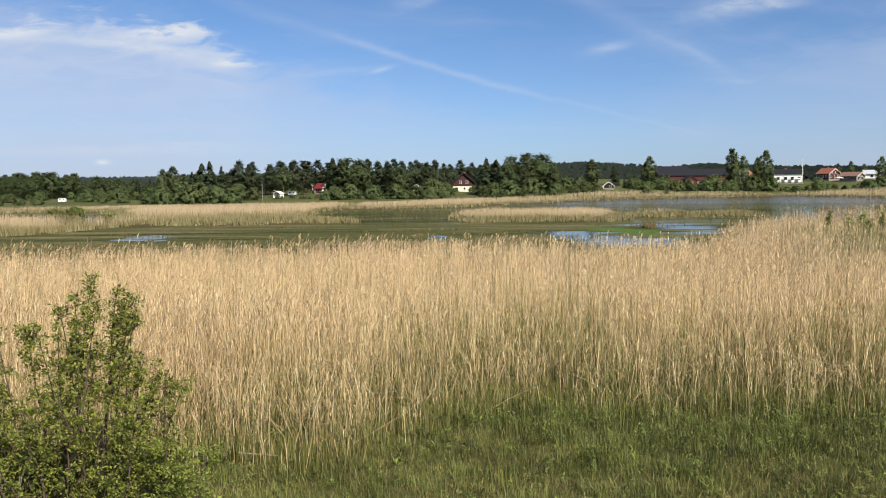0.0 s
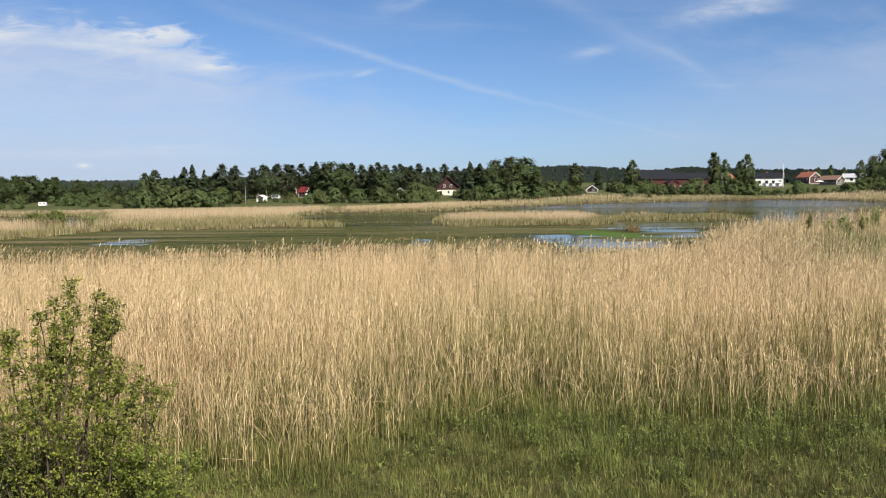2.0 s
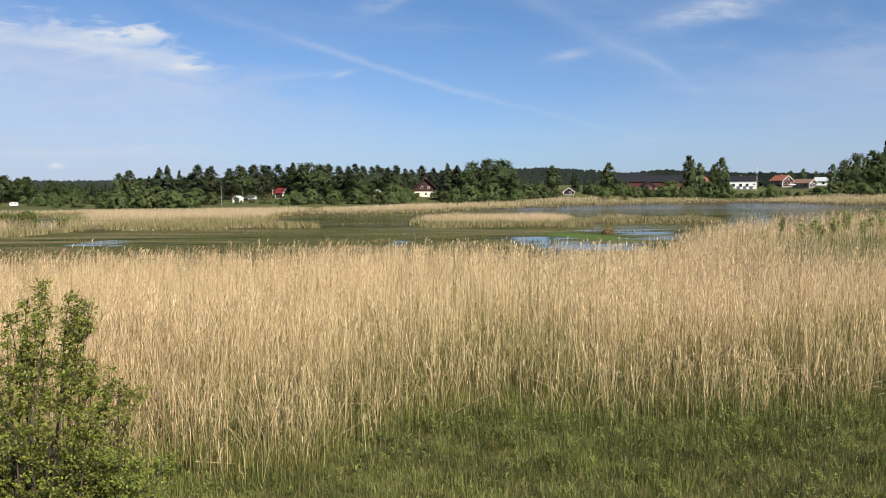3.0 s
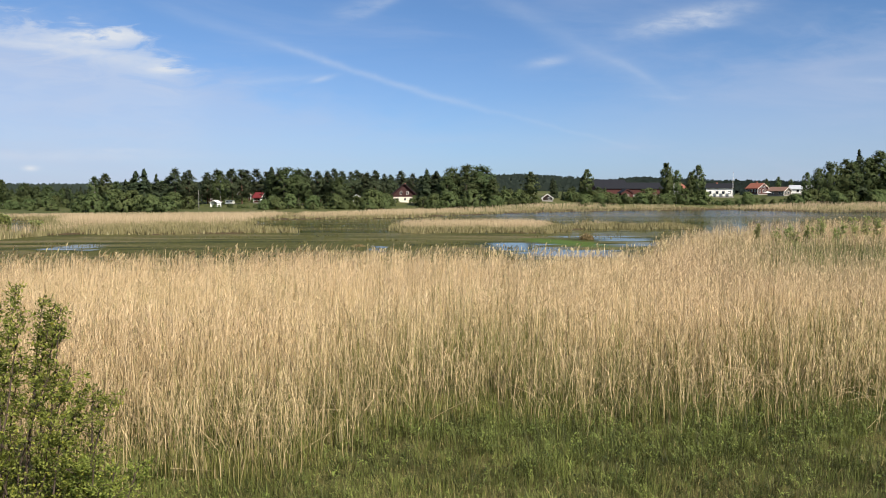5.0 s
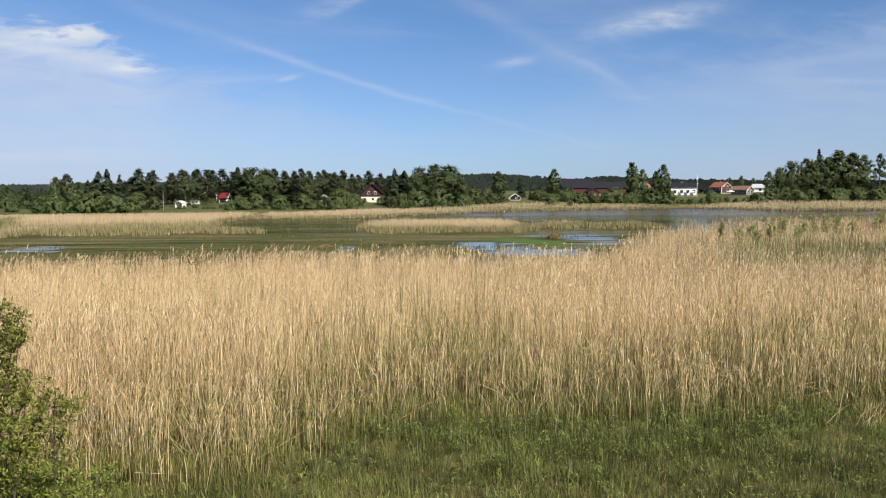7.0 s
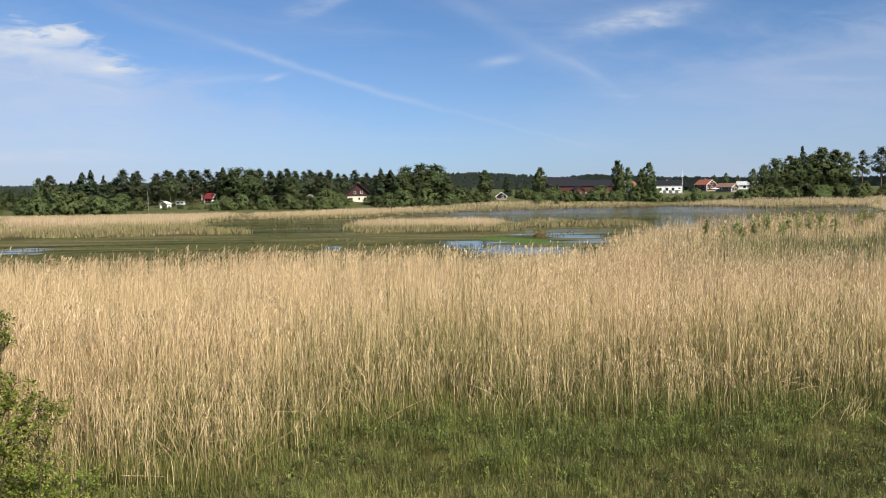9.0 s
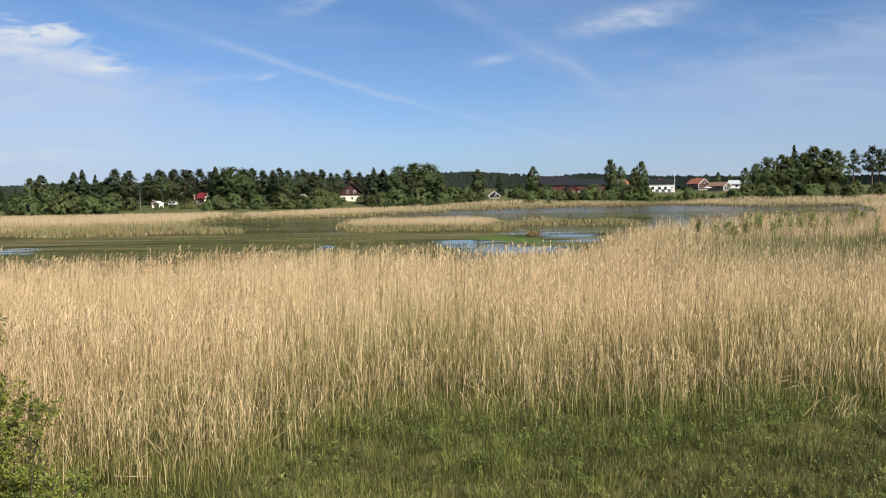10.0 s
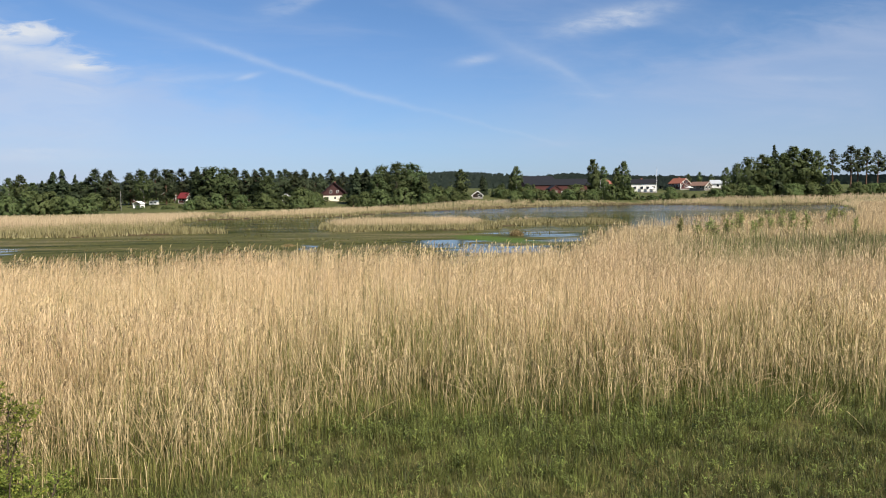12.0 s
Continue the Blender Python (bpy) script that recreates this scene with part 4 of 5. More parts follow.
# ---------------------------------------------------------------- trees
def leaf_cloud(rng, centres, radii, per, size, flat=0.75, heart=5.0, shell=0.4, core=0):
    """Leaves, three-cornered, round the lobes of a crown, and larger ones in its shaded core."""
    if core:
        v, f, t, s = leaf_cloud(rng, centres * np.array([0.88, 0.88, 0.97]) + np.array([0, 0, 0.015 * heart]), radii, core, 1.9 * size, flat, heart, 0.6)
        outer = leaf_cloud(rng, centres, radii, per, size, flat, heart, shell)
        return np.concatenate([v, outer[0]]), np.concatenate([f, outer[1] + len(v)]), np.concatenate([t, outer[2]]), np.concatenate([s, outer[3]])
    count = len(centres) * per
    way = rng.normal(0, 1, (count, 3))
    way /= np.linalg.norm(way, axis=1)[:, None]
    at = np.repeat(centres, per, 0) + way * (np.repeat(radii, per) * rng.random(count) ** shell)[:, None] * np.array([1, 1, flat])
    out = at - np.array([0, 0, heart])
    soft = out / (np.linalg.norm(out, axis=1)[:, None] + 0.1) + 0.18 * way + np.array([0, 0, 0.2])
    out = soft + 0.45 * rng.normal(0, 1, (count, 3))
    a = np.cross(out, rng.normal(0, 1, (count, 3)))
    a /= np.linalg.norm(a, axis=1)[:, None] + 1e-9
    b = np.cross(a, out)
    b /= np.linalg.norm(b, axis=1)[:, None] + 1e-9
    s = (size * rng.uniform(0.6, 1.4, count))[:, None]
    verts = np.stack([at - a * s, at + a * s * 0.6 - b * s * 0.8, at + a * s * 0.6 + b * s * 0.8], 1).reshape(-1, 3)
    i = np.arange(count)[:, None] * 3
    tone = 0.35 * rng.random(count) + 0.65 * np.repeat(rng.random(len(centres)), per)
    return verts, i + np.array([0, 2, 1]), np.repeat(tone, 3), np.repeat(soft, 3, 0)


def rounded(me, soft):
    """Lets the leaves of a crown take the light as soft masses."""
    me.shade_smooth()
    me.normals_split_custom_set_from_vertices((soft / (np.linalg.norm(soft, axis=1)[:, None] + 1e-9)).tolist())
    return me


def crown_points(rng, count, profile, base, top, wide, inner=0.55):
    """Lobe centres inside a crown whose half width at height f is wide * profile(f)."""
    f = (np.arange(count) + rng.random(count)) / count
    a = rng.uniform(0, 2 * np.pi, count)
    lobes = 1 + 0.20 * np.sin(2 * a + 4 * f + rng.uniform(0, 6)) + 0.16 * np.sin(5 * a - 9 * f)
    r = wide * profile(f) * lobes * rng.random(count) ** inner
    return np.stack([r * np.cos(a), r * np.sin(a), base + f * (top - base)], -1)


def limbs(rng, top, reach, start, count, radius):
    pieces = [tube_arrays([(0, 0, -0.3), (0.05, 0.03, top * 0.35), (-0.06, 0.05, top * 0.7), (0, 0, top)], [radius * 1.3, radius, radius * 0.6, 0.02], 7)]
    for _ in range(count):
        a, z = rng.uniform(0, 2 * np.pi), rng.uniform(start, 0.85) * top
        r = reach * rng.uniform(0.5, 0.9)
        pieces.append(tube_arrays([(0, 0, z), (0.5 * r * math.cos(a), 0.5 * r * math.sin(a), z + 0.3 * r), (r * math.cos(a), r * math.sin(a), z + 0.75 * r)], [radius * 0.4, radius * 0.25, 0.015], 4))
    return joined(pieces)


def birch_meshes(seed, wide=2.1, base=1.3):
    rng = np.random.default_rng(seed)
    shape = lambda f: np.sin(np.pi * np.clip(0.16 + 0.80 * f, 0, 1)) ** 0.8
    pts = crown_points(rng, 190, shape, base, 9.6, wide, 0.42)
    v, f, tone, soft = leaf_cloud(rng, pts, rng.uniform(0.3, 0.65, len(pts)) * (1.1 - 0.05 * pts[:, 2]), 13, 0.165, 1.1, core=3)
    return mesh_of("trunk", *limbs(rng, 9.2, 1.7, 0.25, 9, 0.12), BIRCH_BARK), rounded(mesh_of("crown", v, f, BIRCH_LEAF, tone=tone), soft)


def broad_meshes(seed, wide=3.3, base=0.5):
    rng = np.random.default_rng(seed)
    shape = lambda f: np.clip(1.05 - (1.9 * f - 0.8) ** 2, 0.12, 1) ** 0.5
    pts = crown_points(rng, 210, shape, base, 9.4, wide, 0.36)
    v, f, tone, soft = leaf_cloud(rng, pts, rng.uniform(0.4, 0.8, len(pts)), 13, 0.20, 1.0, core=3)
    return mesh_of("trunk", *limbs(rng, 8.4, 2.8, 0.2, 10, 0.2), BARK), rounded(mesh_of("crown", v, f, OAK_LEAF, tone=tone), soft)


def spruce_meshes(seed, wide=2.3):
    """Whorls of drooping boughs, each a mass of short sprays."""
    rng = np.random.default_rng(seed)
    spine, half, tone, soft = [], [], [], []
    for f in np.sort(rng.uniform(0.03, 0.985, 170)):
        a = rng.uniform(0, 2 * np.pi)
        z, rr = 10 * f, (wide * (1 - f) ** 0.75 + 0.10) * rng.uniform(0.6, 1.12)
        out, side = np.array([math.cos(a), math.sin(a), 0]), np.array([-math.sin(a), math.cos(a), 0])
        shade = rng.random()
        for _ in range(7):
            g = rng.uniform(0.25, 1.0)
            at = out * rr * g + side * rr * 0.34 * g * rng.normal() + UP * (z - 0.30 * rr * g * g + 0.12 * rng.normal())
            way = out * rng.uniform(0.1, 0.9) + side * rng.normal(0, 0.5) - UP * rng.uniform(0.1, 0.9)
            way *= rng.uniform(0.38, 0.65) * (0.5 + 0.35 * rr) / np.linalg.norm(way)
            turn = np.cross(way, out + UP * 0.7 + rng.normal(0, 0.3, 3))
            turn *= rng.uniform(0.17, 0.28) * (0.55 + 0.3 * rr) / (np.linalg.norm(turn) + 1e-9)
            spine.append([at - 0.5 * way, at + 0.6 * way])
            half.append([turn, 0.35 * turn])
            tone.append(0.6 * rng.random() + 0.4 * shade)
            soft.append(out + 0.35 * UP + rng.normal(0, 0.25, 3))
    v, f = strips(np.array(spine), np.array(half))
    crown = rounded(mesh_of("crown", v, f, NEEDLE, tone=np.repeat(tone, 4)), np.repeat(np.array(soft), 4, 0))
    return mesh_of("trunk", *tube_arrays([(0, 0, -0.3), (0, 0, 5), (0, 0, 9.9)], [0.16, 0.1, 0.02], 6), BARK), crown


def pine_meshes(seed, wide=2.4, base=1.5, clumps=130, per=16):
    rng = np.random.default_rng(seed)
    shape = lambda f: np.clip(1.0 - 0.75 * (1.6 * f - 0.5) ** 2, 0.2, 1) * (1 - 0.22 * f ** 3)
    pts = crown_points(rng, clumps, shape, base, 9.45, wide, 0.4)
    v, f, tone, soft = leaf_cloud(rng, pts, rng.uniform(0.3, 0.75, len(pts)) * (1.1 - 0.025 * pts[:, 2]), per, 0.165, 0.8, 5.0, 0.5, core=3)
    return mesh_of("trunk", *limbs(rng, 9.3, 0.75 * wide, max(0.45, base / 10), 12, 0.13), PINE_BARK), rounded(mesh_of("crown", v, f, PINE_NEEDLE, tone=tone), soft)


def willow_meshes(seed):
    """A broad bush, 4 m high."""
    rng = np.random.default_rng(seed)
    shape = lambda f: np.sqrt(np.clip(1 - (0.95 * f) ** 2, 0.02, 1))
    pts = crown_points(rng, 130, shape, 0.1, 3.65, 2.8, 0.4)
    v, f, tone, soft = leaf_cloud(rng, pts, rng.uniform(0.25, 0.5, len(pts)), 10, 0.18, 0.95, 1.2, core=3)
    pieces = []
    for a in np.linspace(0, 5.6, 8):
        r = rng.uniform(0.5, 1.5)
        pieces.append(tube_arrays([(0.1 * math.cos(a), 0.1 * math.sin(a), -0.2), (0.5 * r * math.cos(a), 0.5 * r * math.sin(a), 1.4), (r * math.cos(a), r * math.sin(a), 2.9)], [0.05, 0.04, 0.01], 4))
    return mesh_of("woody_frame", *joined(pieces), BARK), rounded(mesh_of("crown", v, f, WILLOW_LEAF, tone=tone), soft)


KINDS = {
    "birch": ("birch_tree", "tall birch with light green leaves beside the lake meadow", "tree", [birch_meshes(s) for s in (1, 2, 3)], 10.0),
    "broad": ("leafy_tree", "full dark green leafy tree at the edge of the wood", "tree", [broad_meshes(s) for s in (4, 5, 6)], 10.0),
    "spruce": ("spruce_tree", "dark pointed spruce in the wood across the lake", "tree", [spruce_meshes(s) for s in (7, 8, 9)], 10.0),
    "pine": ("pine_tree", "pine with a bare reddish trunk and a high crown", "tree", [pine_meshes(s) for s in (10, 11, 12)], 10.0),
    "tall pine": ("pine_tree", "tall pine with a long bare trunk and a thin high crown", "tree", [pine_meshes(s, 1.7, 4.6, 46) for s in (16, 17, 18)], 10.0),
    "willow": ("willow_bush", "round green willow bush on the lake shore", "bush", [willow_meshes(s) for s in (13, 14, 15)], 3.9),
}
tree_random = random.Random(5)


def plant(kind, x, y, top, spread=1.0):
    """A tree of that kind on the ground at x, y, whose tip reaches the height top."""
    name, label, category, meshes, tall = KINDS[kind]
    z = float(ground_height(x, y))
    trunk, crown = tree_random.choice(meshes)
    top += tree_random.uniform(-0.55, 0.35) if kind == "pine" else 0.0
    k = (top - z) / tall
    tree = thing(name, label, category, pose(x, y, z, 0, 0, tree_random.uniform(0, 360)), name.replace("_", " ") + "s across the lake")
    spread *= tree_random.uniform(0.95, 1.35) if tall > 5 else 1.0
    tree.scale = (k * spread, k * spread, k)
    link(trunk.name.split(".")[0], trunk, tree)
    link("crown", crown, tree)
    return tree


BIRCHES = [(-88.6, 255, 10.3), (-85.4, 255, 11.2), (-49.6, 250, 12.0), (47.2, 255, 12.2), (70.0, 272, 13.7), (97.9, 272, 16.2), (101.5, 272, 13.6), (109.2, 272, 15.4), (98.6, 272, 13.5), (106.5, 272, 13.0), (68.4, 272, 11.4)]
SPRUCES = [(-81.4, 262, 9.2), (-78.2, 262, 11.9), (-75.6, 262, 12.6), (-71.8, 262, 10.9), (-35.7, 262, 13.3), (14.2, 262, 12.7), (17.5, 262, 12.3), (61.0, 286, 10.7)]
PINES = [(-66.0, 262, 13.1), (-61.6, 262, 13.3), (-63.8, 266, 12.2), (-68.8, 264, 11.0), (-15.7, 262, 13.2), (-33.5, 266, 12.9), (-58.7, 275, 12.1), (-55.5, 275, 13.3), (-52.5, 280, 13.2), (-49.3, 268, 13.8), (-47.4, 275, 13.7), (-49.9, 300, 14.3), (-46.3, 300, 15.0), (-42.5, 300, 13.8), (-24.7, 268, 13.4), (-21.5, 268, 13.2), (-18.3, 268, 13.4),
         (-13.4, 268, 12.8), (-9.6, 300, 14.2), (-11.6, 297, 13.5), (-8.0, 304, 13.2), (-5.2, 268, 12.7), (-2.4, 268, 13.1), (3.1, 315, 13.2), (7.2, 320, 14.4), (11.7, 315, 13.6)]
BROADS = [(-140.8, 258, 8.3), (-135.3, 258, 9.6), (-129.9, 258, 9.9), (-125.3, 258, 9.8), (-120.0, 258, 8.7), (-31.2, 258, 13.5), (-26.7, 258, 13.1), (-13.7, 250, 10.1), (22.1, 258, 13.8), (26.6, 255, 14.6), (31.5, 258, 14.4), (35.0, 254, 10.0), (20.0, 250, 10.5)]
EASTERN = [("broad", 147.0, 14.2, 0.7), ("broad", 158.6, 16.6, 0.75), ("birch", 165.8, 17.6, 1.2), ("broad", 151.2, 16.3, 0.75), ("birch", 156.4, 17.2, 1.2), ("spruce", 161.0, 20.1, 0.85), ("broad", 163.9, 17.8, 0.7), ("birch", 168.5, 20.2, 1.1), ("birch", 173.6, 19.3, 1.1), ("birch", 177.7, 18.5, 0.9), ("tall pine", 183.8, 19.5, 0.8),
           ("tall pine", 190.9, 20.7, 1.0), ("tall pine", 193.8, 19.4, 1.0), ("tall pine", 197.2, 20.3, 1.1), ("tall pine", 201.8, 18.9, 1.0), ("tall pine", 207.0, 20.1, 1.1), ("tall pine", 212.7, 19.3, 1.0)]
BUSHES = [(-74.1, 228, 6.1), (-69.3, 228, 5.8), (-63.7, 228, 4.4), (-58.1, 228, 5.2), (-53.5, 228, 4.2), (-30.9, 228, 4.2), (-26.1, 228, 4.9), (-19.7, 228, 4.4), (-13.3, 228, 4.8), (-7.7, 228, 4.3), (-3.2, 228, 6.3), (0.4, 230, 4.6), (13.6, 272, 4.7), (16.5, 266, 5.2), (1.2, 264, 5.2), (-1.5, 250, 5.6),
          (11.4, 289, 4.4), (9.9, 288, 2.9), (4.6, 289, 3.4), (14.6, 228, 5.0), (18.7, 228, 5.6), (25.1, 228, 6.1), (32.3, 232, 4.4), (38.0, 236, 3.6), (66.6, 272, 5.5), (70.6, 272, 4.7), (77.7, 272, 4.2), (86.2, 272, 3.6), (91.7, 272, 7.2), (97.9, 272, 6.8), (104.4, 272, 7.0), (108.8, 272, 6.4), (127.1, 272, 5.9), (111.6, 272, 6.2)]
WEST_BUSHES = [(-74.5, 206, 4.2), (-71.0, 204, 4.8), (-67.5, 206, 4.4), (-64.2, 205, 4.9), (-61.0, 206, 4.0), (-57.8, 205, 4.6), (-54.6, 207, 4.1), (-110.5, 199, 2.2), (-106.0, 201, 2.0), (-102.0, 202, 2.4), (-90.5, 214, 2.3), (-85.0, 214, 2.9)]
EAST_BUSHES = [(132.5, 250, 5.2), (137.0, 252, 6.2), (139.6, 252, 6.7), (143.3, 252, 6.7), (152.1, 252, 6.2), (161.0, 252, 6.6), (169.3, 252, 7.0), (177.8, 252, 7.2), (186.3, 252, 6.9), (192.8, 252, 6.5), (201.5, 252, 6.6), (210.4, 252, 6.7), (219.6, 252, 6.5)]
for x, y, top in BIRCHES:
    plant("birch", x, y, top, 0.78 if y > 270 else 1.0)
for x, y, top in SPRUCES:
    plant("spruce", x, y, top, 1.2)
    plant("spruce", x + tree_random.uniform(-2.5, 2.5), y + 4, top - tree_random.uniform(0.8, 2.4), 1.2)
for x, y, top in PINES:
    plant("pine", x, y, top)
for x, y, top in BROADS:
    plant("broad", x, y, top)
for kind, x, top, spread in EASTERN:
    plant(kind, x, 262, top, spread)
for x, y, top in BUSHES + WEST_BUSHES + EAST_BUSHES:
    plant("willow", x, y, top, tree_random.uniform(0.85, 1.15))
for x, y, top in [(184.3, 375, 13.1), (190.3, 375, 14.1), (196.5, 375, 12.8)]:
    plant("birch", x, y, top, 0.8)


def fill_woods():
    """The depth of the wood behind the front row, and low growth along its foot."""
    rng = random.Random(8)
    for x0, x1, y0, y1, lo, hi, count, kinds in ((-88, -56, 265, 300, 8.5, 11.0, 16, "pine broad birch"), (-40, 16, 268, 312, 10.4, 12.8, 34, "pine pine broad birch pine spruce"), (16, 40, 262, 290, 9.0, 12.0, 12, "broad birch"),
                                               (-160, -112, 262, 300, 6.5, 8.6, 18, "broad birch"), (-148, -119, 259, 266, 8.6, 9.7, 15, "broad birch"), (-152, -116, 244, 258, 6.5, 9.2, 14, "broad birch"), (-116, -92, 300, 340, 6.0, 8.0, 18, "spruce pine broad"), (-122, -88, 262, 330, 4.6, 7.0, 30, "broad birch spruce"), (-116, -90, 249, 256, 5.2, 7.4, 15, "broad birch broad spruce"), (154, 180, 266, 285, 11.0, 14.5, 9, "broad birch spruce"), (182, 230, 266, 300, 6.0, 9.0, 6, "broad birch"), (34, 92, 270, 335, 5.5, 8.2, 36, "birch broad spruce"), (34, 47, 250, 264, 4.6, 6.4, 9, "birch broad willow"), (60, 84, 258, 268, 4.0, 5.6, 10, "willow willow broad")):
        for _ in range(count):
            x, y = rng.uniform(x0, x1), rng.uniform(y0, y1)
            if 2 < x < 14 and y < 312 or abs(x - 54 * y / 262) < 4 or abs(x - 87.4) < 5 and y < 290 or y < 262 and abs(x / y + 0.4765) < 0.016 or y < 294 and abs(x / y + 0.034) < 0.011:
                continue
            plant(rng.choice(kinds.split()), x, y, rng.uniform(lo, hi))
    for x0, x1, y, lo, hi, count in ((-90, -50, 232, 1.6, 3.6, 12), (-34, 0, 226, 1.8, 3.6, 12), (12, 84, 236, 1.2, 3.2, 20), (-150, -95, 226, 1.2, 3.0, 26), (-128, -100, 216, 0.7, 1.6, 9), (-128, -90, 243, 1.8, 3.4, 16), (140, 226, 250, 1.4, 2.6, 16), (136, 226, 248, 3.0, 4.6, 22), (34, 47, 262, 2.2, 4.2, 10), (61, 96, 266, 2.0, 3.8, 26), (-4, 3, 240, 2.4, 3.8, 5), (12, 20, 240, 2.6, 3.8, 5), (116, 150, 268, 0.8, 2.2, 30), (-66, -40, 296, 1.6, 2.8, 22), (-60, -36, 238, 0.6, 1.3, 8)):
        for _ in range(count):
            x, yy = rng.uniform(x0, x1), y + rng.uniform(-3, 8)
            if 47 < x < 61:
                continue
            if yy < float(shore_edge(x, yy)) + 14:
                yy = float(shore_edge(x, yy)) + rng.uniform(16, 24)
            if abs(x / yy + 0.4765) < 0.014:
                continue
            plant("willow", x, yy, float(ground_height(x, yy)) + rng.uniform(lo, hi))


fill_woods()


def make_ridge_woods():
    """The wooded hills on the skyline."""
    rng = np.random.default_rng(31)
    count = 9000
    y = rng.uniform(600, 960, count)
    x = rng.uniform(-0.66, 0.9, count) * y
    z = ground_height(x, y) + rng.uniform(1.0, 3.6, count)
    v, f, tone, soft = leaf_cloud(rng, np.stack([x, y, z], -1), rng.uniform(1.6, 2.6, count), 7, 1.7, 1.0, 0.0)
    me = rounded(mesh_of("far_woods", v, f, HAZY_NEEDLE, tone=tone), soft)
    tagged(link("far_woods", me), "dark wooded hills on the skyline beyond the houses", "forest", kind="stuff")


make_ridge_woods()


# ---------------------------------------------------------------- houses
def window(parent, x, y, z, w, h, face):
    """A white-framed window in the wall; face: the wall's outward way along x or y."""
    axis, sign = face
    win = None
    for piece, m, grow_by, out in (("window", WHITE_PAINT, 0.08, 0.05), ("pane", GLASS, 0.0, 0.075)):
        hw, hh = w / 2 + grow_by, h / 2 + grow_by
        if axis == "y":
            lo, hi = sorted((y - sign * 0.02, y + sign * out))
            bm = boxed(x - hw, x + hw, lo, hi, z - hh, z + hh)
        else:
            lo, hi = sorted((x - sign * 0.02, x + sign * out))
            bm = boxed(lo, hi, y - hw, y + hw, z - hh, z + hh)
        made = part(piece, bm, m, parent if win is None else win)
        win = win or made


def house(name, label, m, wide, long, eaves, ridge, walls, roof, windows=(), plinth=0.35, over=0.45, trim=WHITE_PAINT, chimney=None, lower=None, door=None, shift=0.0, gable=False):
    """A house with its gable towards -y: wide across the gable, long along the ridge."""
    ob = thing(name, label, "house" if "house" in name or "cottage" in name else "outbuilding", m)
    w, peak = wide / 2, shift
    split = lower if lower else eaves
    part("plinth", boxed(-w - 0.03, w + 0.03, -long / 2 - 0.03, long / 2 + 0.03, -1.2, plinth), PLINTH, ob)
    if lower:
        part("lower_wall", boxed(-w, w, -long / 2, long / 2, plinth, lower), CREAM_PLASTER, ob, "cream plastered ground floor")
        w2 = w + 0.08
        part("wall", prism([(-w2, lower), (w2, lower), (w2, eaves), (peak, ridge), (-w2, eaves)], -long / 2 - 0.08, long / 2 + 0.08), walls, ob)
    else:
        part("wall", prism([(-w, plinth), (w, plinth), (w, eaves), (peak, ridge), (-w, eaves)], -long / 2, long / 2), walls, ob)
    if gable:
        part("gable_cladding", prism([(-w + 0.1, plinth + 0.02), (w - 0.1, plinth + 0.02), (w - 0.1, eaves - 0.1), (peak, ridge - 0.15), (-w + 0.1, eaves - 0.1)], -long / 2 - 0.04, -long / 2 - 0.004), WHITE_PAINT, ob, "white painted gable")
    thick = 0.22
    for side in (-1, 1):
        run = w - side * peak
        slope = (ridge - eaves) / run
        end, low = side * (w + over), eaves - slope * over
        part("roof", prism([(peak, ridge + 0.02), (end, low + 0.02), (end, low + 0.02 + thick), (peak, ridge + 0.02 + thick)], -long / 2 - over, long / 2 + over), roof, ob)
        for yy in (-long / 2 - over - 0.04, long / 2 + over):
            part("bargeboard", prism([(peak, ridge - 0.16), (end, low - 0.16), (end, low + 0.05), (peak, ridge + 0.05)], yy, yy + 0.04), trim, ob)
    for x in (-w, w):
        for y in (-long / 2, long / 2):
            part("corner_board", boxed(x - 0.09, x + 0.09, y - 0.09, y + 0.09, split if lower else plinth, eaves - 0.05), trim, ob)
    for x, y, z, ww, hh, axis, sign in windows:
        window(ob, x, y, z, ww, hh, (axis, sign))
    if chimney:
        cx, cy, ch = chimney
        part("chimney", boxed(cx - 0.35, cx + 0.35, cy - 0.35, cy + 0.35, ridge - 1.2, ridge + ch, bevel=0.03), BRICK, ob)
    if door:
        dx, dz = door
        leaf = part("door", boxed(dx - 0.5, dx + 0.5, -long / 2 - 0.07, -long / 2 + 0.02, plinth, plinth + 2.05), GREY_WOOD, ob)
        part("door_handle", boxed(dx + 0.34, dx + 0.42, -long / 2 - 0.13, -long / 2 - 0.07, plinth + 0.95, plinth + 1.05), ROOF_GREY, leaf)
    return ob


def on_ground(x, y, turn=0.0, lift=0.0):
    return pose(x, y, float(ground_height(x, y)) + lift, 0, 0, turn)


def row(xs, y, z, w, h, axis="y", sign=-1):
    return [(x, y, z, w, h, axis, sign) for x in xs] if axis == "y" else [(y, x, z, w, h, axis, sign) for x in xs]


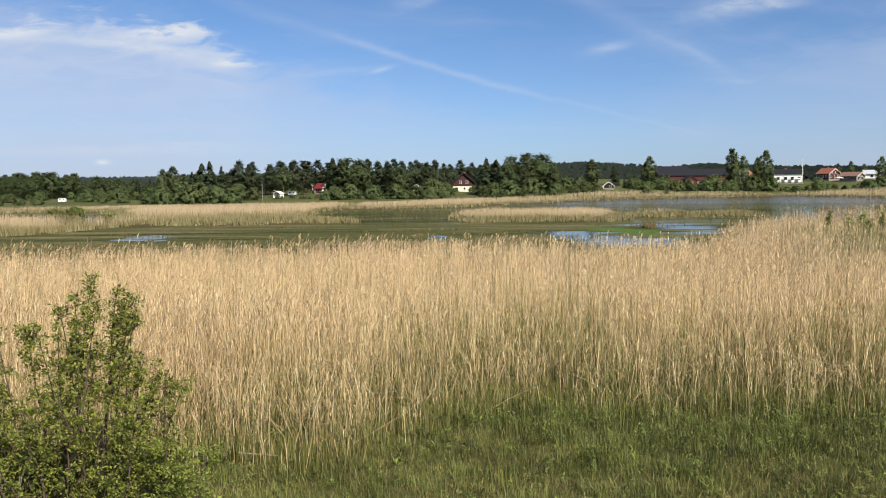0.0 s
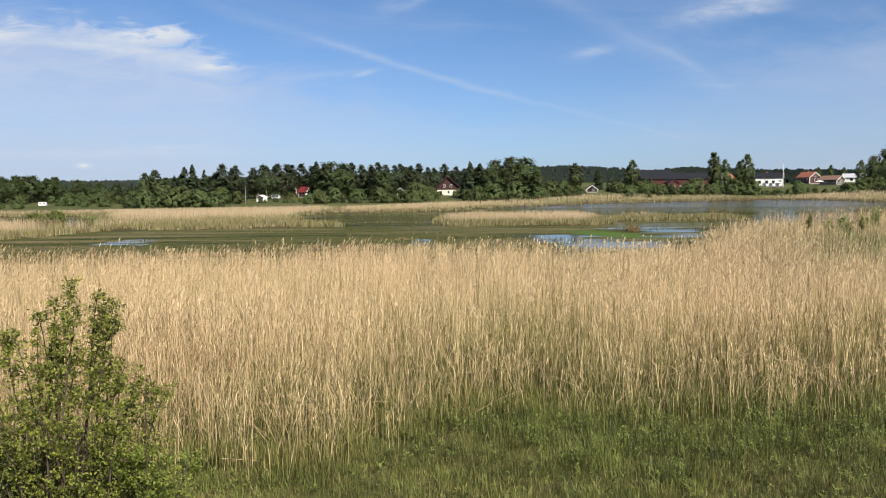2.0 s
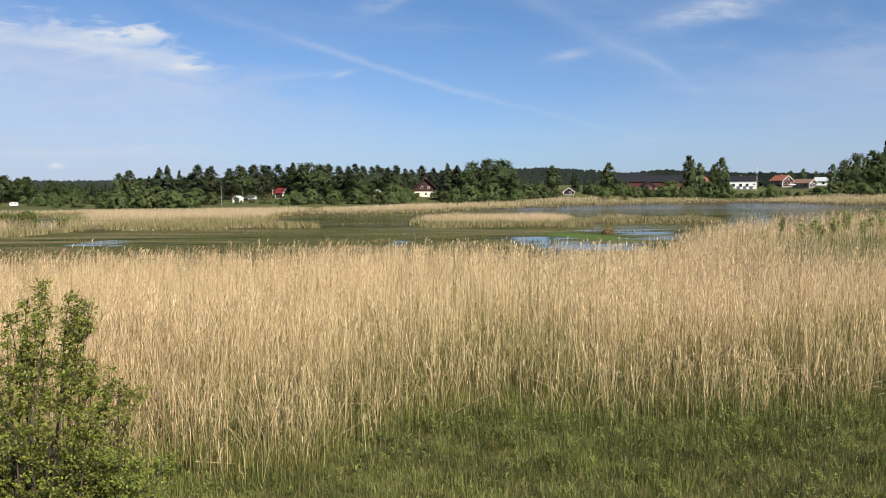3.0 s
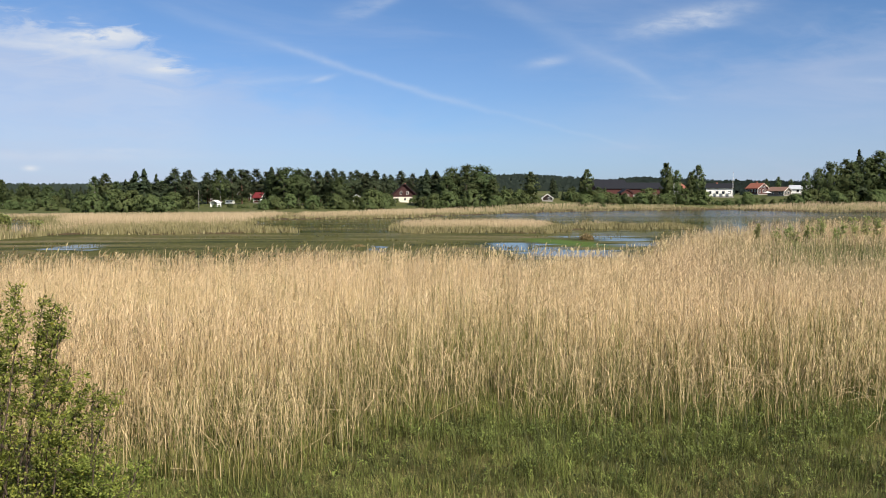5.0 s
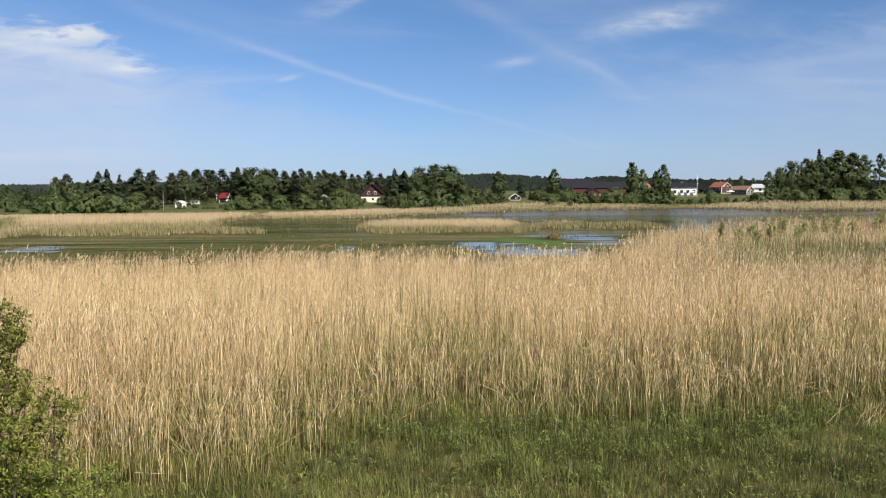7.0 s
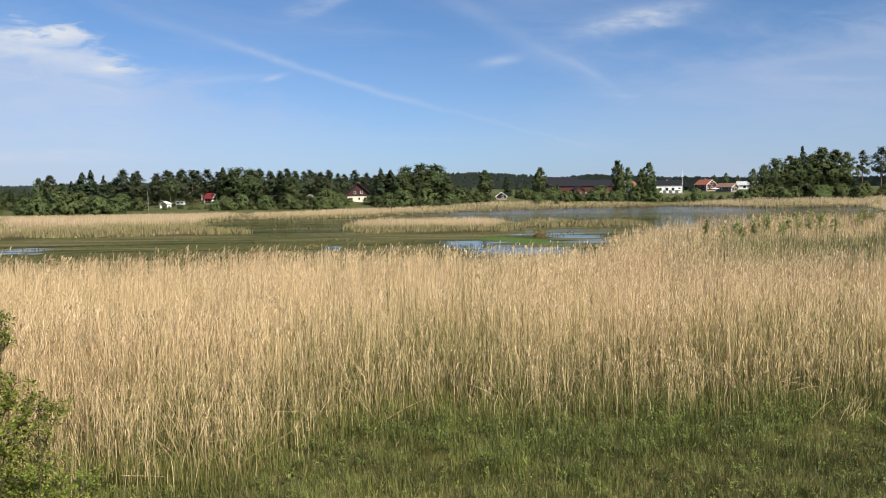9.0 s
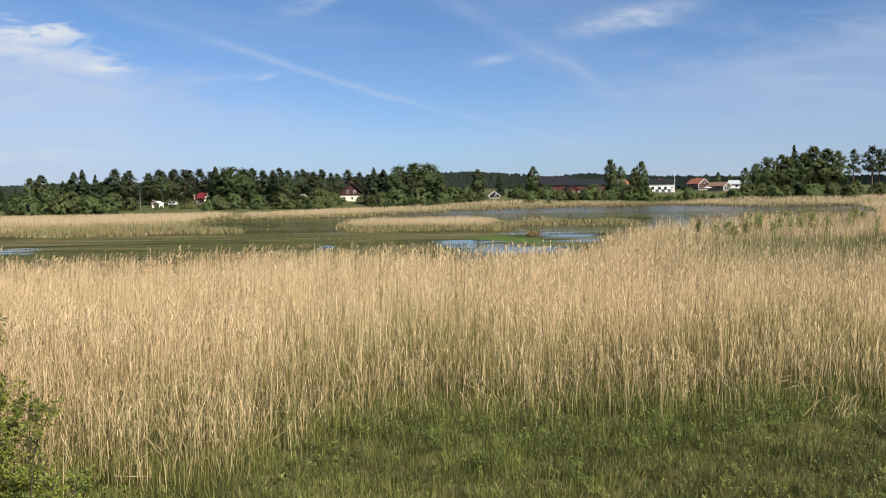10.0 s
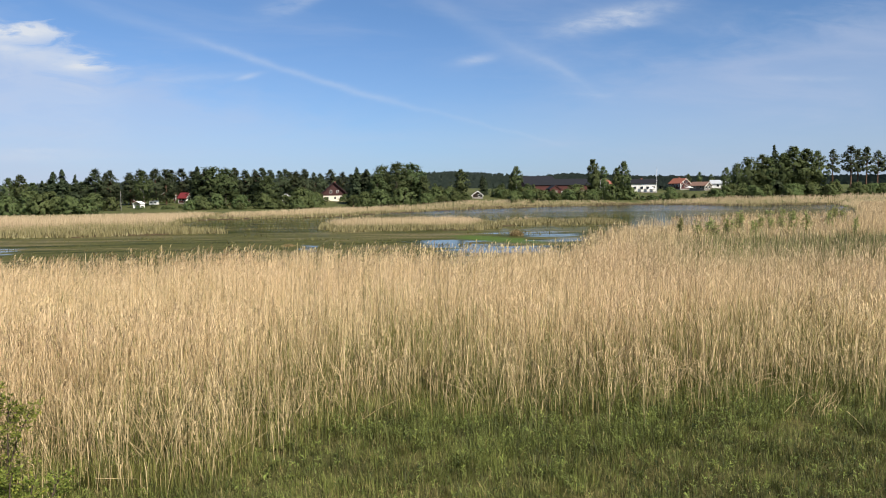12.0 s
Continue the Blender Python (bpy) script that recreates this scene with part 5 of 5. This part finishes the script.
house("gabled_house", "two-storey house with dark brown boards over a cream ground floor", on_ground(7.8, 300, 0, -0.5), 7.8, 9.5, 3.9, 7.3, DARK_WOOD, ROOF_BLACK,
      row((-1.2, 1.2), -4.83, 3.9, 0.7, 0.9) + row((-2.4, 0.3, 2.3), -4.75, 1.6, 0.7, 0.8), lower=2.5, over=0.8, chimney=(0.4, 1.5, 0.3), trim=DARK_WOOD)
house("red_cottage", "small cottage with a dark red sheet roof and white gable", on_ground(-43.4, 288, 62), 3.4, 2.9, 2.1, 3.6, RED_WOOD, SHEET_RED, row((0,), -1.51, 1.5, 0.7, 0.8) + row((-0.7, 0.7), -1.7, 1.4, 0.6, 0.8, "x", -1), gable=True)
house("red_cottage", "faded red cottage half hidden behind pines", on_ground(-62.5, 300, 30), 5.5, 7.0, 2.6, 4.8, RED_WOOD, TILE_BROWN, row((-1.3, 1.3), -3.5, 1.6, 0.8, 1.0))
house("red_cottage", "red wooden cottage among tall pines", on_ground(-49.5, 302, -20), 5.5, 7.0, 2.6, 4.8, RED_WOOD, TILE_BROWN, row((-1.3, 1.3), -3.5, 1.6, 0.8, 1.0))
house("garden_shed", "white garden shed behind the shore bushes", on_ground(-9.3, 288), 2.4, 2.6, 2.2, 2.9, WHITE_PAINT, ROOF_GREY, row((0.3,), -1.3, 1.5, 0.6, 0.6))
house("log_cottage", "little dark log cottage with white gable trim", on_ground(54.2, 262, -12), 3.4, 4.6, 1.2, 2.4, LOG_WOOD, ROOF_BLACK, row((0.5,), -2.3, 0.95, 0.6, 0.6), over=0.35)
house("barn", "long low red barn with a black roof", on_ground(103.0, 330, 90), 11.0, 31.0, 2.9, 5.2, RED_WOOD, ROOF_BLACK, (), trim=RED_WOOD)
house("barn", "taller barn with a black roof behind the long barn", on_ground(97.0, 346, 90), 10.0, 16.0, 3.8, 5.7, RED_WOOD, ROOF_BLACK, row((-4, 4), -5.0, 2.0, 1.2, 1.2, "x", -1), trim=RED_WOOD)
house("red_shed", "small red shed with a dark roof on the shore slope", on_ground(87.4, 285), 4.0, 4.6, 2.9, 4.2, RED_WOOD, ROOF_BLACK, (), door=(0.3, 0), trim=RED_WOOD, over=0.25)
house("white_cottage", "white cottage with an orange roof between birches", on_ground(129.5, 345, -35), 5.6, 8.0, 3.2, 5.2, WHITE_PAINT, TILE_RED, row((0,), -4.0, 2.4, 0.9, 1.0))
house("white_house", "long white house with a black roof near a flagpole", on_ground(142.6, 332, 68), 7.0, 10.5, 3.9, 5.6, WHITE_PAINT, ROOF_BLACK, row((-4, -1.5, 1, 3.8), -4.25, 1.9, 1.1, 1.2, "x", -1), chimney=(0, 1, 0.6))
house("red_house", "red wooden house with white trim and orange tiled roof", on_ground(165.4, 345, 22), 6.4, 6.6, 2.8, 4.9, RED_WOOD, TILE_RED, row((-0.8, 0.8), -3.3, 3.3, 0.7, 0.8) + row((-2.0, 0.2, 2.1), -3.3, 1.6, 0.8, 1.0) + row((-1.9, 0, 1.9), -3.2, 1.7, 0.8, 1.0, "x", -1), chimney=(0.5, 0.8, 0.8))
house("brown_house", "low house with a brown tiled roof and white gable trim", on_ground(165.5, 325, 35), 6.2, 7.0, 2.1, 3.6, GREY_WOOD, TILE_BROWN, row((-1.6, 0.8), -3.5, 1.4, 1.2, 1.0) + row((-1.8, 1.3), -3.1, 1.4, 0.9, 0.9, "x", -1))
house("white_shed", "white shed with a pale sheet metal roof", on_ground(178.6, 332, 65), 6.0, 8.6, 2.2, 3.6, WHITE_PAINT, ROOF_GREY, row((0,), -4.3, 1.4, 1.2, 0.9) + row((-2.6, 1.4), -3.0, 1.35, 1.0, 1.0, "x", -1))


def caravan(x, y, turn, size=1.0):
    """A white touring caravan."""
    ob = thing("caravan", "white caravan parked on the grass by the wood", "caravan", on_ground(x, y, turn, 0.0))
    ob.scale = (size, size, size)
    bm = prism([(-2.1, 0.45), (2.0, 0.45), (2.25, 1.2), (2.0, 2.3), (1.7, 2.5), (-1.9, 2.5), (-2.2, 2.2), (-2.25, 0.9)], -1.05, 1.05)
    part("body", bm, WHITE_PAINT, ob)
    for wx in (-1.1, 1.1):
        part("window", boxed(wx - 0.5, wx + 0.5, -1.07, -1.03, 1.35, 1.95), GLASS, ob)
    for wy in (-0.95, 0.95):
        bm = bmesh.new()
        bmesh.ops.create_cone(bm, cap_ends=True, segments=14, radius1=0.32, radius2=0.32, depth=0.2, matrix=pose(-0.1, wy, 0.32, 90))
        part("wheel", bm, DARK_RUBBER, ob)
    part("drawbar", boxed(2.2, 3.2, -0.05, 0.05, 0.4, 0.5), ROOF_GREY, ob)


caravan(-50.0, 268, -15, 0.62)


def garden_tent(x, y, turn):
    """A white party tent: pitched roof on four poles, with two side cloths."""
    ob = thing("garden_tent", "white garden tent with a pitched roof on the lawn", "tent", on_ground(x, y, turn))
    for px in (-1.2, 1.2):
        for py in (-1.0, 1.0):
            part("pole", boxed(px - 0.03, px + 0.03, py - 0.03, py + 0.03, -0.1, 1.45), ROOF_GREY, ob)
    for side in (-1, 1):
        part("roof", prism([(0, 2.1), (side * 1.4, 1.35), (side * 1.4, 1.42), (0, 2.18)], -1.15, 1.15), WHITE_PAINT, ob)
        part("side_cloth", boxed(side * 1.22 - 0.015, side * 1.22 + 0.015, -1.0, 1.0, 0.15, 1.4), WHITE_PAINT, ob)
    part("back_cloth", boxed(-1.18, 1.18, 0.99, 1.01, 0.1, 1.4), WHITE_PAINT, ob)


garden_tent(-49.6, 243, -24)
caravan(-106.0, 224, 4, 0.45)


def flagpole(x, y, tall):
    ob = thing("flagpole", "tall white flagpole with a gilded knob", "flagpole", on_ground(x, y))
    v, f = tube_arrays([(0, 0, -0.2), (0, 0, tall * 0.5), (0, 0, tall)], [0.10, 0.085, 0.05], 8)
    link("pole", mesh_of("pole", v, f, WHITE_PAINT), ob)
    bm = bmesh.new()
    bmesh.ops.create_icosphere(bm, subdivisions=2, radius=0.12, matrix=Matrix.Translation((0, 0, tall + 0.08)))
    part("knob", bm, TILE_BROWN, ob)
    part("bracket", boxed(-0.25, 0.25, -0.16, 0.16, -0.1, 0.7), PLINTH, ob)


flagpole(144.0, 322, 10.4)


def parasol(x, y):
    ob = thing("parasol", "open white garden parasol beside the red house", "parasol", on_ground(x, y))
    v, f = tube_arrays([(0, 0, 0), (0, 0, 1.2), (0, 0, 2.4)], [0.03, 0.03, 0.03], 6)
    link("pole", mesh_of("pole", v, f, GREY_WOOD), ob)
    bm = bmesh.new()
    bmesh.ops.create_cone(bm, cap_ends=False, segments=10, radius1=1.7, radius2=0.05, depth=0.6, matrix=Matrix.Translation((0, 0, 2.25)))
    part("canopy", bm, WHITE_PAINT, ob)
    part("foot", boxed(-0.3, 0.3, -0.3, 0.3, 0, 0.1, bevel=0.02), PLINTH, ob)


parasol(154.4, 313)
parasol(142.0, 322)


def bare_post(x, y, top):
    z = float(ground_height(x, y))
    v, f = tube_arrays([(0, 0, -0.4), (0.05, 0, (top - z) * 0.5), (0.02, 0, top - z)], [0.06, 0.05, 0.035], 7)
    ob = thing("pale_post", "weathered pale wooden post at the edge of the reeds", "post", pose(x, y, z))
    link("pole", mesh_of("pole", v, f, BIRCH_BARK), ob)


bare_post(-50.7, 226, 5.7)


# ---------------------------------------------------------------- shrubs
def curve_path(rng, start, end, sag, steps=6):
    t = np.linspace(0, 1, steps)[:, None]
    start, end = np.array(start, float), np.array(end, float)
    path = start + (end - start) * t + np.array([0, 0, sag]) * (t * (1 - t) * 4)
    return path + np.cumsum(rng.normal(0, 0.012, (steps, 3)), 0) * (t > 0)


def leaf_blades(rng, at, out, size):
    """Pointed leaves, folded along the rib: two triangles to a side."""
    count = len(at)
    side = np.cross(out, UP + 0.55 * rng.normal(0, 1, (count, 3)))
    side /= np.linalg.norm(side, axis=1)[:, None] + 1e-9
    up = np.cross(side, out)
    s = size[:, None]
    tip, mid = at + out * s, at + out * s * 0.5 - up * s * 0.08
    left, right = at + out * s * 0.45 + side * s * 0.27 + up * s * 0.06, at + out * s * 0.45 - side * s * 0.27 + up * s * 0.06
    verts = np.stack([at, left, tip, right, mid], 1).reshape(-1, 3)
    i = np.arange(count)[:, None] * 5
    return verts, np.concatenate([i + np.array([0, 4, 1]), i + np.array([1, 4, 2]), i + np.array([2, 4, 3]), i + np.array([3, 4, 0])])


def leafy_shrub(name, label, x, y, tips, twigs, leaf, seed, category="bush", leaf_size=(0.022, 0.042), per_twig=34, thick=0.016, start=0.25, spread=0.0):
    """A shrub of stems that end at the tips, set with leafy twigs."""
    rng = np.random.default_rng(seed)
    z = float(ground_height(x, y))
    ob = thing(name, label, category, pose(x, y, z))
    wood, spots, ways = [], [], []
    for tx, ty, tz in tips:
        root = (spread * tx + rng.normal(0, 0.18), spread * ty + rng.normal(0, 0.15), -0.05)
        path = curve_path(rng, root, (tx, ty, tz), 0.12 * tz, 8)
        wood.append(tube_arrays(path, np.linspace(thick, 0.004, 8), 5))
        length = np.linalg.norm(np.array((tx, ty, tz)))
        for _ in range(int(twigs * length)):
            f = rng.uniform(start if tz > 1.7 else 0.15, 1.0) * 6.99
            k = int(f)
            base = path[k] + (path[k + 1] - path[k]) * (f - k)
            away = rng.normal(0, 1, 3) * np.array([1, 1, 0.7]) + np.array([0, 0, 0.5])
            away /= np.linalg.norm(away)
            reach = rng.uniform(0.10, 0.36) * (1.15 - 0.55 * f / 7) * (0.62 if spread and tz > 2.2 else 1.0)
            twig = curve_path(rng, base, base + away * reach, 0.02, 4)
            wood.append(tube_arrays(twig, (0.004, 0.0032, 0.0025, 0.0015), 3))
            many = int(per_twig * reach / 0.25) + 4
            g = rng.uniform(0.25, 1.05, many)[:, None]
            spots.append(base + away * reach * g + rng.normal(0, 0.022, (many, 3)))
            w = rng.normal(0, 0.8, (many, 3)) + away + np.array([0, 0, 0.15])
            ways.append(w / np.linalg.norm(w, axis=1)[:, None])
    spots, ways = np.concatenate(spots), np.concatenate(ways)
    v, f = leaf_blades(rng, spots, ways, rng.uniform(*leaf_size, len(spots)))
    link("woody_frame", mesh_of("woody_frame", *joined(wood), TWIG), ob)
    link("foliage", mesh_of("foliage", v, f, leaf, tone=np.repeat(rng.random(len(spots)), 5)), ob)
    return ob


bush_random = random.Random(40)
BUSH_TIPS = [(0.28, 0.1, 2.98), (0.36, 0.0, 2.72), (0.60, 0.1, 2.88), (0.70, 0.15, 2.80), (0.84, 0.1, 2.78), (0.80, 0.0, 2.52), (0.10, 0.1, 2.70), (0.16, 0.0, 2.50), (-0.14, 0.1, 2.64), (-0.10, 0.0, 2.36),
             (-0.32, 0.0, 2.34), (-0.48, 0.1, 2.40), (-0.64, 0.1, 2.36), (-0.82, 0.0, 2.38), (-1.02, 0.1, 2.30), (0.45, -0.1, 2.30), (0.66, -0.1, 2.10), (0.84, 0.0, 2.00), (0.98, 0.0, 1.76), (1.18, 0.0, 1.84), (1.28, 0.05, 1.62)]
BUSH_TIPS += [(bush_random.uniform(-1.3, 1.15), bush_random.uniform(-0.6, 0.1), bush_random.uniform(0.75, 1.7)) for _ in range(32)]
leafy_shrub("leafy_bush", "green leafy bush with brown stems beside the reeds", -4.35, 9.1, BUSH_TIPS,
            14, SHRUB_LEAF, 41, leaf_size=(0.03, 0.058), per_twig=27, start=0.42, spread=0.6)
leafy_shrub("leafy_bush", "low yellowish green bush at the foot of the taller one", -3.15, 8.8,
            [(0.30, 0.0, 1.08), (0.05, 0.1, 1.12), (0.42, -0.1, 0.85), (-0.25, 0.0, 1.0), (0.15, -0.2, 0.9), (0.5, 0.1, 0.98)], 20, SHRUB_LEAF, 42, leaf_size=(0.03, 0.058), thick=0.009)


def dead_branches():
    rng = np.random.default_rng(43)
    pieces = []
    for x0, z0, x1, z1 in ((-4.9, 0, -5.15, 1.35), (-4.85, 0, -4.55, 1.25), (-4.8, 0, -4.72, 1.15), (-4.9, 0, -4.98, 1.5), (-4.95, 0.6, -5.25, 1.6), (-4.8, 0.6, -4.4, 1.1)):
        path = curve_path(rng, (x0, 8.75, z0), (x1, 8.7, z1), 0.05, 6)
        pieces.append(tube_arrays(path, np.linspace(0.008, 0.003, 6), 5))
    tagged(link("dead_branch", mesh_of("dead_branch", *joined(pieces), DEAD_TWIG)), "bare grey dead branches under the bush", "branch")


dead_branches()

SAPLINGS = [(23.7, 47, 2.10, 0.35), (24.1, 50, 2.25, 0.15), (23.9, 45, 1.98, 0.2), (26.2, 50, 2.2, 0.3), (26.9, 49, 2.15, 0.3), (30.7, 54, 2.5, 0.45), (31.0, 52, 2.25, 0.4), (33.2, 54, 2.5, 0.45), (34.0, 54, 2.68, 0.5), (34.7, 54, 2.45, 0.4),
            (35.9, 54, 2.45, 0.25), (36.9, 50, 2.1, 0.35), (29.4, 50, 2.05, 0.2), (42.0, 60, 2.25, 0.3), (45.6, 65, 2.35, 0.5), (46.6, 66, 2.55, 0.5), (47.7, 66, 2.6, 0.5)]
for n, (x, y, top, reach) in enumerate(SAPLINGS):
    r = random.Random(60 + n)
    leafy_shrub("willow_sapling", "young green willow standing in the reeds", x, y, [(r.uniform(-reach, reach), r.uniform(-0.3, 0.3), top * r.uniform(0.72, 1.0)) for _ in range(4)] + [(0.0, 0.0, top)],
                9, SAPLING_LEAF, 70 + n, leaf_size=(0.08, 0.13), per_twig=6, start=0.3)

for n, (x, y, top, reach) in enumerate(((-41.2, 88.0, 2.35, 0.75), (-40.1, 88.2, 2.6, 0.75), (-43.2, 88.8, 1.7, 0.6), (-37.4, 90, 1.75, 0.5))):
    r = random.Random(90 + n)
    leafy_shrub("willow_shrub", "green willow shrub standing in the reed bed", x, y, [(r.uniform(-reach, reach), r.uniform(-0.6, 0.6), top * r.uniform(0.7, 1.0)) for _ in range(14)],
                12, SAPLING_LEAF, 95 + n, leaf_size=(0.17, 0.27), per_twig=8, start=0.1)


def tussock(x, y, wide, tall, seed):
    rng = np.random.default_rng(seed)
    count = 900
    r, a = wide / 2 * np.sqrt(rng.random(count)), rng.uniform(0, 2 * np.pi, count)
    height = tall * (1.1 - 0.6 * (2 * r / wide) ** 2) * rng.uniform(0.7, 1.1, count)
    spine, half, tone, green = shoot_strips(rng, r * np.cos(a), r * np.sin(a), np.full(count, -0.1), height, np.full(count, 0.02), 0.5, 0.35, 0.5)
    v, f = strips(spine, half)
    ob = link("sedge_tussock", mesh_of("sedge_tussock", v, f, STRAW, tone=np.repeat(tone * 0.35, 6), green=np.repeat(green, 6)))
    ob.location = (x, y, WATER_Z)
    tagged(ob, "brown sedge tussock standing in the shallow water", "tussock", "tussocks in the lake")


tussock(19.4, 75.2, 1.35, 0.72, 81)
tussock(-2.0, 66, 1.2, 0.3, 82)
